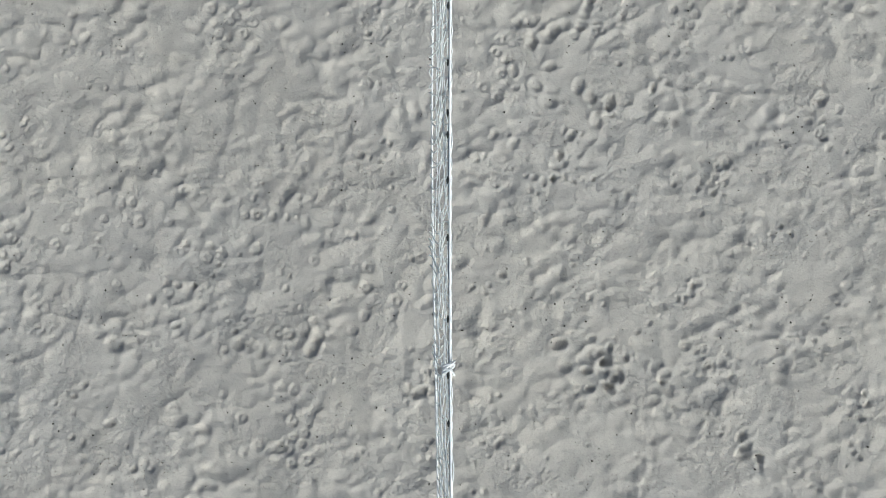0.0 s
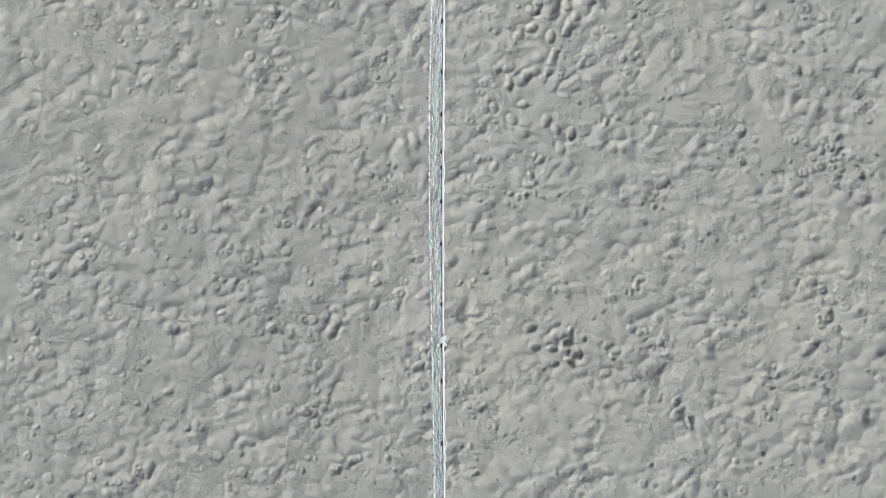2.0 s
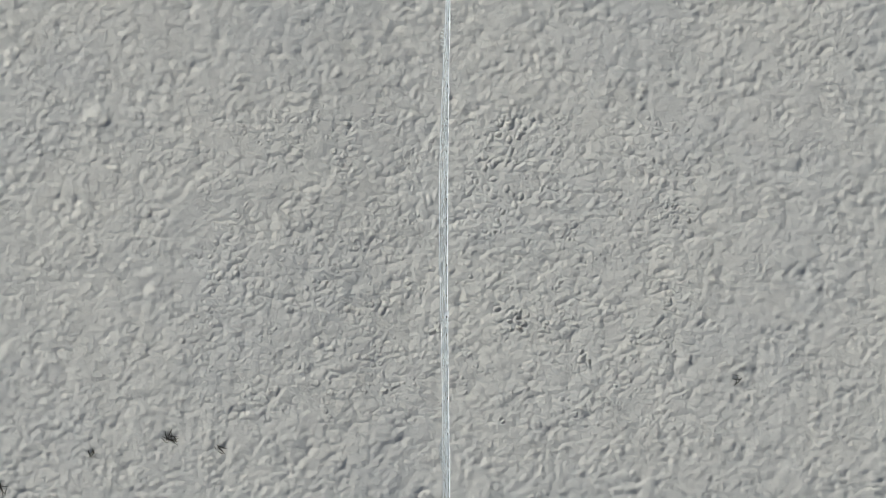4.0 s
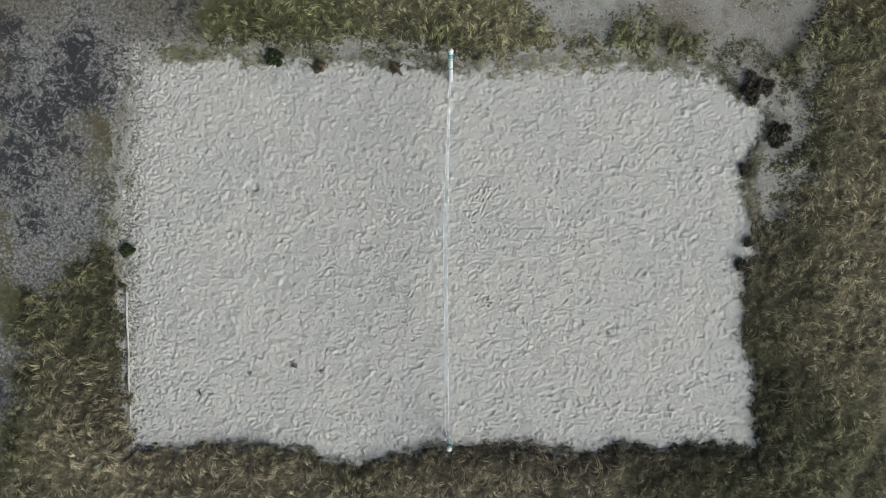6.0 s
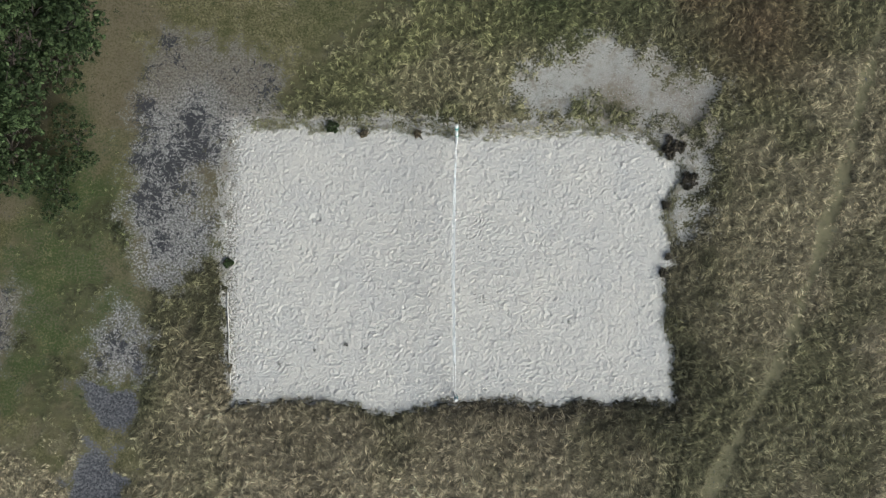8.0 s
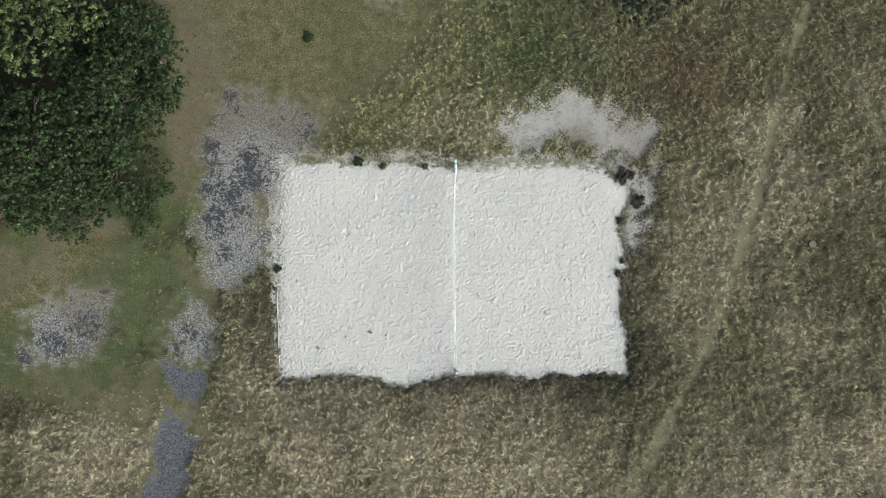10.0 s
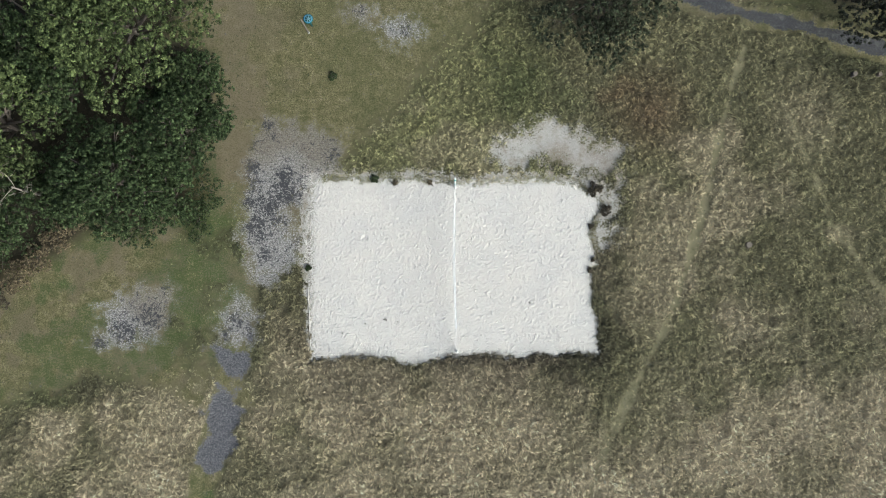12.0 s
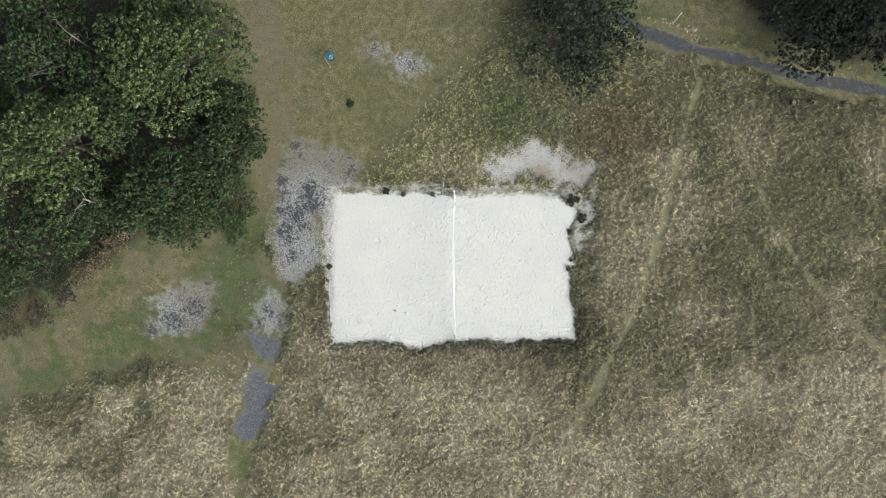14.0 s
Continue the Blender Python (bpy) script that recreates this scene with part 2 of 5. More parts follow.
def mesh_of(name, verts, faces, mat, smooth=True, attrs=None):
    """A mesh from an array of points and an array of faces (all of one number of corners)."""
    verts, faces = np.asarray(verts, np.float32), np.asarray(faces, np.int32)
    me = bpy.data.meshes.new(name)
    k = faces.shape[1]
    me.vertices.add(len(verts))
    me.vertices.foreach_set("co", verts.ravel())
    me.loops.add(faces.size)
    me.loops.foreach_set("vertex_index", faces.ravel())
    me.polygons.add(len(faces))
    me.polygons.foreach_set("loop_start", np.arange(len(faces), dtype=np.int32) * k)
    me.polygons.foreach_set("loop_total", np.full(len(faces), k, np.int32))
    me.polygons.foreach_set("use_smooth", np.full(len(faces), smooth))
    for key, values in (attrs or {}).items():
        values = np.asarray(values, np.float32)
        if values.ndim == 2:
            a = me.attributes.new(key, "FLOAT_COLOR", "POINT")
            a.data.foreach_set("color", np.c_[values, np.ones(len(values), np.float32)].ravel().astype(np.float32))
        else:
            a = me.attributes.new(key, "FLOAT", "POINT")
            a.data.foreach_set("value", values)
    me.materials.append(mat)
    me.update(calc_edges=True)
    me.validate()
    return me


def part(name, bm, mat, parent=None, label=""):
    me = bpy.data.meshes.new(name)
    bm.to_mesh(me)
    bm.free()
    me.materials.append(mat)
    for p in me.polygons:
        p.use_smooth = True
    ob = new(name, me)
    if parent:
        ob.parent = parent
    return tagged(ob, label)


def thing(name, at=(0, 0, 0), **tags):
    ob = new(name)
    ob.location = at
    ob.empty_display_size = 0.2
    return tagged(ob, **tags)


def tube(bm, points, radii, sides=8, caps=True):
    """A round bar along points, of one radius or one for each point."""
    pts = [Vector(p) for p in points]
    radii = [radii] * len(pts) if isinstance(radii, (int, float)) else radii
    rings = []
    side = None
    for n, p in enumerate(pts):
        way = (pts[min(n + 1, len(pts) - 1)] - pts[max(n - 1, 0)]).normalized()
        if side is None:
            side = way.orthogonal().normalized()
        side = (side - way * side.dot(way)).normalized()
        other = way.cross(side)
        rings.append([bm.verts.new(p + radii[n] * (math.cos(a) * side + math.sin(a) * other))
                      for a in (2 * math.pi * k / sides for k in range(sides))])
    for a, b in zip(rings, rings[1:]):
        for k in range(sides):
            bm.faces.new((a[k], a[(k + 1) % sides], b[(k + 1) % sides], b[k]))
    if caps:
        bm.faces.new(rings[0][::-1])
        bm.faces.new(rings[-1])


RNG = np.random.default_rng(7)
LATTICE = RNG.random((256, 256))


def vnoise(x, y, scale, seed=0):
    """Smooth noise from 0 to 1 at arrays of places, scale in cycles a metre."""
    a = seed * 1.7
    u, v = (x * math.cos(a) - y * math.sin(a)) * scale + 31.7 * seed, (x * math.sin(a) + y * math.cos(a)) * scale + 17.3 * seed
    i, j = np.floor(u).astype(int), np.floor(v).astype(int)
    fu, fv = u - i, v - j
    fu, fv = fu * fu * (3 - 2 * fu), fv * fv * (3 - 2 * fv)
    g = lambda p, q: LATTICE[p % 256, q % 256]
    return (g(i, j) * (1 - fu) + g(i + 1, j) * fu) * (1 - fv) + (g(i, j + 1) * (1 - fu) + g(i + 1, j + 1) * fu) * fv


def fbm(x, y, scale, seed=0, octaves=4):
    total, amp, norm = 0, 1.0, 0
    for k in range(octaves):
        total, norm = total + amp * vnoise(x, y, scale * 2**k, seed + k), norm + amp
        amp *= 0.55
    return total / norm


def step(v, a, b):
    v = np.clip((v - a) / (b - a), 0, 1)
    return v * v * (3 - 2 * v)


def blob(x, y, cx, cy, rx, ry, turn=0.0):
    """1 in the middle of an ellipse, 0.5 on its rim, falling to 0 outside."""
    c, s = math.cos(radians(turn)), math.sin(radians(turn))
    u, v = ((x - cx) * c + (y - cy) * s) / rx, (-(x - cx) * s + (y - cy) * c) / ry
    return np.clip(1.0 - 0.5 * np.hypot(u, v), 0, 1)


def hummock(x, y, scale, seed=0):
    """Round cushions of turf: their height from 0 to 1 at arrays of places, and a number of its own for each cushion."""
    a = 0.6 + seed
    u, v = (x * math.cos(a) - y * math.sin(a)) * scale, (x * math.sin(a) + y * math.cos(a)) * scale * 1.25
    i, j = np.floor(u).astype(int), np.floor(v).astype(int)
    best, own = np.full(np.shape(x), 9.0), np.zeros(np.shape(x))
    for di in (-1, 0, 1):
        for dj in (-1, 0, 1):
            p, q = (i + di) % 256, (j + dj) % 256
            d = np.hypot(u - i - di - LATTICE[p, q], v - j - dj - LATTICE[q, (p + 91) % 256])
            tag = LATTICE[(p + 37) % 256, (q + 53) % 256]
            d = d / (0.7 + 0.6 * tag)
            own, best = np.where(d < best, tag, own), np.minimum(d, best)
    return np.clip(1 - best * best * 1.3, 0, 1), own


def near_line(x, y, pts):
    """The distance to a line of points."""
    best = np.full(np.shape(x), 1e9)
    for (ax, ay), (bx, by) in zip(pts, pts[1:]):
        dx, dy = bx - ax, by - ay
        k = np.clip(((x - ax) * dx + (y - ay) * dy) / (dx * dx + dy * dy), 0, 1)
        best = np.minimum(best, np.hypot(x - ax - k * dx, y - ay - k * dy))
    return best


# ---------------------------------------------------------------- the plan of the meadow


# the sand's rims: where they bend, along each side
RIM_WEST = ((-6.3, -10.2), (-5.1, -10.34), (-4.0, -10.42), (-2.8, -10.5), (-2.3, -10.62), (-1.7, -10.78), (-0.9, -10.58), (0.4, -10.7), (1.6, -10.62), (3.2, -10.5), (4.6, -10.36), (6.3, -10.35))
RIM_EAST = ((-6.0, 10.32), (-4.6, 10.17), (-3.5, 10.15), (-2.9, 9.93), (-2.5, 9.62), (-1.5, 9.8), (-0.5, 9.72), (0.1, 9.72), (0.4, 10.15), (1.0, 10.14), (1.6, 9.94),
            (2.6, 9.7), (3.3, 9.76), (3.9, 10.0), (4.3, 10.28), (4.9, 10.38), (5.2, 10.15), (5.4, 9.65), (5.7, 9.33), (6.1, 8.95), (6.5, 8.6))
RIM_SOUTH = ((-10.2, -6.36), (-9.7, -6.46), (-8.0, -6.26), (-6.4, -6.14), (-4.7, -6.29), (-4.0, -6.54), (-3.0, -6.77), (-2.3, -6.66), (-1.9, -6.48), (-0.95, -6.32), (-0.5, -6.05),
             (0.9, -6.08), (2.3, -5.92), (3.4, -6.0), (4.6, -6.18), (5.3, -6.16), (5.6, -5.9), (6.5, -5.88), (7.3, -6.02), (8.1, -5.78), (9.2, -5.86), (9.8, -6.0), (10.4, -5.96))
RIM_NORTH = ((-10.4, 6.27), (-8.3, 6.45), (-7.2, 6.5), (-6.9, 6.28), (-6.1, 6.27), (-5.3, 6.46), (-4.6, 6.36), (-3.1, 6.46), (-2.2, 6.3), (-1.0, 6.38), (0.1, 6.14), (1.5, 6.14), (2.2, 6.3),
             (4.2, 6.43), (7.3, 6.39), (8.3, 6.3), (9.0, 6.1))


def rim(k, knots):
    """The rim at arrays of places along a side."""
    a = np.array(knots)
    return np.interp(k, a[:, 0], a[:, 1])


def court(x, y):
    """How far a place lies inside the sand's outline, in metres (outside: minus)."""
    w = 0.10 * (fbm(x, y, 1.6, 3, 3) - 0.5) + 0.16 * (vnoise(x, y, 5.0, 10) - 0.5) + 0.26 * (vnoise(x, y, 13.0, 11) - 0.5)
    west, east = x - rim(y, RIM_WEST), rim(y, RIM_EAST) - x
    south, north = y - rim(x, RIM_SOUTH), rim(x, RIM_NORTH) - y
    return np.minimum(np.minimum(west, east), np.minimum(south, north)) + w * np.where((north < 0.8) | (west < 0.8), 1.5, 1.0)


def area(x, y, pts):
    """How far places lie inside a closed outline, in metres (outside: minus)."""
    inside = np.zeros(np.shape(x), bool)
    for (ax, ay), (bx, by) in zip(pts, pts[1:] + pts[:1]):
        if ay != by:
            inside ^= ((ay > y) != (by > y)) & (x < ax + (y - ay) * (bx - ax) / (by - ay))
    return np.where(inside, 1.0, -1.0) * near_line(x, y, pts + pts[:1])


def spots(x, y, rows):
    """Soft round patches: rows of x, y, reach and strength."""
    best = np.zeros(np.shape(x))
    for cx, cy, r, k in rows:
        best = np.maximum(best, k * np.exp(-((x - cx) ** 2 + (y - cy) ** 2) / (r * r)))
    return best


ASH_COURT = [(-13.8, 11.2), (-12.2, 10.8), (-8.2, 9.8), (-8.1, 7.2), (-10.2, 6.1), (-10.7, 4.7), (-11.8, 4.5), (-12.0, 2.5), (-10.8, 2.1), (-11.5, 0.8), (-12.5, -0.3), (-13.3, -1.4),
             (-14.6, -0.9), (-15.1, 1.2), (-15.6, 3.1), (-15.3, 4.9), (-15.1, 7.6), (-14.9, 9.4)]
ASH_WEST = [(-25.8, -2.6), (-22.8, -1.2), (-20.5, -0.9), (-20.2, -3.2), (-21.2, -5.1), (-24.0, -5.8), (-26.4, -5.8), (-25.4, -4.2)]
ASH_STRIP = [(-15.9, -1.8), (-14.9, -2.2), (-14.0, -3.6), (-14.4, -5.2), (-15.6, -5.7), (-17.0, -5.2), (-16.8, -3.6)]
CINDERS = ([(-16.9, -5.7), (-15.0, -5.6), (-14.6, -6.4), (-15.2, -7.6), (-16.2, -8.2), (-17.0, -7.3)],
           [(-16.9, -8.5), (-15.9, -8.6), (-15.3, -10.0), (-15.7, -11.4), (-16.2, -13.0), (-16.4, -14.2), (-17.6, -14.6), (-18.3, -13.9), (-18.0, -12.2), (-17.8, -10.6)])
SPILL = [(2.5, 8.7), (3.4, 9.2), (5.0, 9.9), (6.5, 10.7), (7.9, 10.3), (8.9, 9.8), (10.2, 9.0), (11.5, 9.6), (11.9, 8.5), (11.6, 7.0), (10.5, 6.2), (9.0, 7.2), (7.6, 7.5), (6.6, 7.7),
         (5.8, 8.2), (5.0, 7.6), (3.7, 7.4)]
SPILL_EAST = [(9.0, 6.4), (10.6, 6.7), (11.5, 6.5), (11.4, 5.2), (11.3, 3.7), (11.2, 2.4), (10.6, 1.9), (9.6, 2.2), (9.6, 3.5), (10.2, 4.6), (9.6, 5.5)]
CRUSTS = ((-14.8, 7.3, 0.8, 1.0), (-14.8, 6.1, 0.9, 1.0), (-12.3, 6.7, 0.9, 1.0), (-12.2, 5.5, 1.2, 1.05), (-13.4, 4.5, 1.1, 1.0), (-14.9, 4.8, 0.7, 1.0), (-14.4, 3.2, 1.1, 1.0), (-12.9, 3.5, 0.8, 1.0),
          (-13.9, 2.7, 1.0, 0.9), (-10.9, 6.2, 0.8, 1.0), (-13.6, 1.1, 0.8, 0.75), (-13.7, 10.4, 0.6, 0.85), (-13.2, 9.6, 0.4, 0.8), (-8.9, 8.1, 0.9, 0.7), (-8.9, 9.4, 0.5, 0.75), (-11.5, 1.8, 0.4, 0.7),
          (-14.6, 8.9, 0.6, 0.6), (-23.7, -4.4, 1.3, 0.9), (-22.0, -3.4, 1.3, 0.8), (-25.6, -5.4, 0.7, 0.9), (-20.9, -1.3, 0.4, 0.8), (-15.6, -3.6, 0.9, 0.75), (-14.8, -4.2, 0.7, 0.75),
          (-16.6, -4.6, 0.7, 0.75), (-3.6, 17.4, 0.9, 0.6), (-7.0, 18.7, 0.7, 0.55))


PATH_WEST = [(7.6, -24.0), (8.7, -19.0), (10.8, -12.4), (13.4, -7.2), (15.6, -2.9), (17.2, 2.3), (18.6, 8.0), (19.8, 13.3), (20.8, 16.0)]
PATH_EAST = [(23.8, 11.5), (25.0, 8.5), (27.4, 2.8), (30.1, -0.9), (32.9, -3.8), (36.0, -7.0), (42.0, -13.0)]
ROAD = [(-2.0, 30.0), (8.0, 24.5), (15.5, 20.5), (18.9, 19.1), (25.1, 17.6), (30.7, 16.0), (36.3, 15.2), (48.0, 14.0)]
STRIP = [(-15.2, -1.8), (-15.6, -6.4), (-16.6, -9.9), (-17.2, -14.2), (-17.6, -15.6)]


# circles under the crowns, where shade is painted on the soil
GROVE_SHADE = [(-20.0, 13.8, 3.4), (-27.5, 9.5, 5.5), (-20.6, 8.8, 3.0), (-23.5, 6.6, 4.5), (-24.0, 13.0, 5.0), (-31.5, 16.0, 6.0), (-30.8, 4.4, 5.0), (-37.0, 3.0, 6.0),
         (-36.0, 10.0, 6.0), (-23.0, 19.5, 4.2), (-30.0, 24.0, 8.0), (-40.0, 18.0, 8.0), (10.6, 19.4, 3.6), (29.0, 23.6, 5.2), (35.0, 22.8, 6.2), (41.0, 22.4, 6.4)]


def plan(x, y):
    """What covers the ground at a place."""
    p = {}
    wob = fbm(x, y, 0.5, 21, 3) - 0.5
    inside = court(x, y)
    p["court"] = inside
    # short, trodden lawn: north-west of the court, and between the wood and the strip of cinders
    lawn_n = step(-(x + 1.6) - 0.70 * (y - 9.0) * -1.0 + 4 * wob, -1.5, 1.5) * step(y, 7.0, 8.5)
    lawn_n = np.where(y > 7, step(-x - 9.8 + 0.93 * (y - 6.0) + 3.5 * wob, -2.6, 2.0), lawn_n) * step(y, 5.5, 8.0)
    lawn_w = step(-14.0 - x + 3.6 * step(y, -1.2, 0.6) + 1.2 * wob, 0.0, 1.0) * step(y + 7.4 + 0.36 * np.maximum(-24.2 - x, 0) + 0.5 * np.clip(x + 24.2, 0, 6) + 2.4 * wob, -1.4, 1.4)
    lawn_w = lawn_w * (1 - 0.6 * step(x + 9 * wob, -21.0, -16.5) * step(y + 4 * wob, 5.5, 1.0) * step(fbm(x, y, 0.8, 24, 3), 0.34, 0.56))
    strip = near_line(x, y, STRIP + [(-18.2, -24.0)])
    p["short"] = np.clip(np.maximum(np.maximum(lawn_n, lawn_w), step(strip + 2.2 * wob, 1.6, 0.5)), 0, 1)
    verge = near_line(x, y, ROAD)
    p["road"] = step(verge + 0.7 * wob + 0.35 * (fbm(x, y, 2.5, 26, 2) - 0.5), 0.60, 0.28)
    p["short"] = np.maximum(p["short"], step(verge + 2 * wob, 1.25, 0.65))
    a, b = near_line(x, y, PATH_WEST), near_line(x, y, PATH_EAST)
    wide = 0.12 + 0.20 * step(-y, 4, 14)
    beyond = step(y - 21.3 + 0.26 * (x - 15.0) + 1.5 * wob, -0.5, 0.8) * step(x, 9, 13)
    p["short"] = np.maximum(p["short"], beyond)
    p["trod"] = np.maximum((1 - 0.5 * step(-y, 6, 16)) * step(a + 0.7 * wob + 0.35 * (fbm(x, y, 2.2, 23, 2) - 0.5), wide + 0.40, wide - 0.15), 0.65 * step(b + 0.8 * wob, 0.46, 0.05))
    p["short"] = np.maximum(p["short"], 0.6 * p["trod"])
    track = near_line(x, y, [(-16.6, 24.0), (-16.1, 17.0), (-15.6, 11.0), (-15.9, 4.0)])
    p["dry"] = np.clip(step(track + 3 * wob + 2.5 * (fbm(x, y, 1.5, 41) - 0.5), 2.4, 0.5) * step(y, 4, 8) * 0.9 + 0.6 * step(fbm(x, y, 0.3, 40), 0.52, 0.72) + 0.8 * step(fbm(x, y, 0.8, 42, 3), 0.52, 0.64) * step(-x, 14, 17), 0, 1)
    p["dry"] = np.maximum(p["dry"], 0.9 * spots(x, y, ((-11.6, 4.0, 1.3, 1.0), (-11.6, 2.6, 1.0, 0.8), (-11.2, 5.4, 0.9, 0.8))))
    p["lush"] = np.clip(blob(x, y, -18.2, -1.0, 1.6, 3.6) * 1.5 - 0.6 + 0.8 * blob(x, y, -17.5, 4.5, 1.5, 3) - 0.2
                        + step(fbm(x, y, 0.4, 50), 0.55, 0.75) * 0.6 + 0.9 * blob(x, y, -10.3, 17.4, 0.6, 0.6) - 0.3 * blob(x, y, -10.3, 17.4, 0.6, 0.6) + 0.75 * beyond + 0.75 * step(fbm(x, y, 0.6, 51, 3), 0.50, 0.64) * step(-x, 13, 16) + 0.55 * step(-x, 12, 15) * step(-y, -5, -1) + 0.25 * step(-x, 18, 21) * step(y, 5, 2) + 0.6 * step(verge + 2 * wob, 3.0, 1.0), 0, 1)
    grit = fbm(x, y, 1.6, 60, 4) - 0.5
    edge = np.maximum.reduce([area(x, y, ASH_COURT), area(x, y, ASH_WEST) - 0.2, area(x, y, ASH_STRIP) - 0.1, 0.9 - np.hypot((x + 4.2) / 1.4, y - 17.3), 0.7 - np.hypot((x + 7.0) / 1.2, y - 18.7)])
    p["ash"] = np.clip(0.5 + 0.42 * edge + 0.9 * grit, 0, 1)
    p["crust"] = np.clip(spots(x, y, CRUSTS) + 0.7 * grit, 0, 1)
    p["brown"] = np.clip(step(y + 3 * wob, 6.6, 9.0) * step(-x, 5, 8) + 0.8 * step(x + y + 2 * wob, -27.2, -25.4) * step(-x, 18, 20) + spots(x, y, ((7.4, 7.9, 1.2, 1.0), (10.4, 8.2, 1.6, 0.6), (11.0, 7.0, 1.2, 0.7))), 0, 1)
    p["coal"] = np.clip(0.5 + 0.75 * (np.maximum(area(x, y, CINDERS[0]), area(x, y, CINDERS[1])) + 2.4 * (fbm(x, y, 0.9, 64, 2) - 0.5)) + 0.6 * grit, 0, 1)
    edge = np.maximum(area(x, y, SPILL), area(x, y, SPILL_EAST))
    fringe = np.maximum.reduce([0.88 * step(inside, -1.45, 0.0) * step(y, 5.4, 6.2), 0.70 * step(inside, -1.3, 0.0) * step(-x, 9, 10) * step(y, -1.5, 0.5), 0.72 * step(inside, -0.42, 0.05),
                                0.75 * np.exp(-((x + 3.3) / 1.1) ** 2 - ((y - 6.95) / 0.5) ** 2), 0.55 * step(inside, -0.7, 0.0) * step(-x, 9, 10)])
    p["sandy"] = np.clip(np.maximum(0.60 + 0.36 * edge - 0.16 * p["brown"], fringe) + 0.9 * grit * step(np.maximum(edge, inside), -1.6, -0.2), 0, 1)
    p["tall"] = np.clip(1.0 - p["short"], 0, 1) * (1 - 0.55 * p["trod"]) * (1 - p["road"]) * (1 - 0.93 * step(np.maximum(p["ash"], p["coal"]), 0.3, 0.6)) \
        * (1 - 0.95 * step(p["sandy"], 0.38, 0.66)) * step(inside, 0.22, -0.12)
    # soil under the crowns, coloured as dark as their shade
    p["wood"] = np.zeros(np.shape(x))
    for tx, ty, r in GROVE_SHADE:
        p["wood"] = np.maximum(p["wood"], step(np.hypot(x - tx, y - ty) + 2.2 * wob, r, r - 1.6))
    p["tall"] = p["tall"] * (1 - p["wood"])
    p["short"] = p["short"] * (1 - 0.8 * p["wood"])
    p["clump"] = step(fbm(x, y, 1.5, 37, 2), 0.36, 0.52)
    # colours of the tall grass: straw, rust and green
    p["straw"] = np.clip(0.06 + 0.22 * step(x, 11, 15) + step(-y + 10 * wob + 26 * (fbm(x, y, 0.09, 75, 2) - 0.5), 3.0, 16) * (0.5 + 0.8 * step(fbm(x, y, 0.22, 71, 3), 0.36, 0.60)) * 0.85 + step(fbm(x, y, 0.16, 70), 0.50, 0.66) * 0.65 + blob(x, y, 36, -12, 6, 4) * 0.8 + 0.55 * blob(x, y, 6, -15, 10, 6) * (0.4 + 1.2 * fbm(x, y, 0.5, 77, 3)) + spots(x, y, ((1.0, -12.0, 7.0, 0.62), (-6.0, -16.0, 4.0, 0.5), (20.5, -4.0, 2.5, 0.4), (33.0, -10.0, 4.0, 0.5), (18.5, 0.5, 2.0, 0.35), (25.0, 11.0, 2.5, 0.45))) - 0.3, 0, 1)
    p["straw"] = p["straw"] * (1 - step(-x, 12.0, 14.5) * step(y + 2 * wob, -9.5, -6.5))      # none in the green strip by the wood
    # dark heathy growth; along the bank mostly the slope's shade, painted as colour
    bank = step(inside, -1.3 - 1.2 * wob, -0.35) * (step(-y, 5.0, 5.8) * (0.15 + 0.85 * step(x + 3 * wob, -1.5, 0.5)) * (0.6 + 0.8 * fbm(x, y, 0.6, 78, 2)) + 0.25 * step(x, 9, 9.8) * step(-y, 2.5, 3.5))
    p["heath_shade"] = np.clip(bank + spots(x, y, ((-13.5, -8.5, 0.8, 0.5), (-6.5, -10.8, 1.5, 0.55), (4.2, -8.0, 0.8, 0.5), (3.6, -8.6, 0.6, 0.5), (7.6, -7.6, 1.3, 0.55), (-26.4, -8.6, 1.3, 0.8), (21.5, 6.0, 0.8, 0.4))), 0, 1)
    p["rust"] = np.clip(1.6 * blob(x, y, 14.0, 11.5, 3.2, 3.2) - 0.55 + 0.5 * step(fbm(x, y, 0.33, 80), 0.60, 0.78), 0, 1)
    p["green"] = np.clip(1.3 * blob(x, y, 4.5, 13.5, 3.2, 3.0) - 0.45 + 0.9 * step(y, 11, 16) * step(x, 22, 28) + 0.8 * step(-x + 2 * wob, 12.5, 15.0) * step(y + 3 * wob, -13.0, -8.0) + 0.4 * step(fbm(x, y, 0.28, 90), 0.52, 0.72), 0, 1)
    return p


def height(x, y, inside):
    swell = 0.10 * (fbm(x, y, 0.12, 100, 3) - 0.5) + 0.05 * (fbm(x, y, 1.1, 101, 3) - 0.5)
    bank = 0.09 * step(inside, -0.02, -0.55) * np.clip(step(-y, 4, 6) + 0.2 * step(x, 8, 10), 0, 1)
    rough = 0.10 * (fbm(x, y, 6.5, 103, 2) - 0.5) * step(np.abs(inside), 0.9, 0.3)
    return (swell + bank) * step(inside, 0.6, -0.3) + rough - 0.30 * step(inside, -0.12, 0.32) - 0.12 * step(inside, 0.4, 1.0)


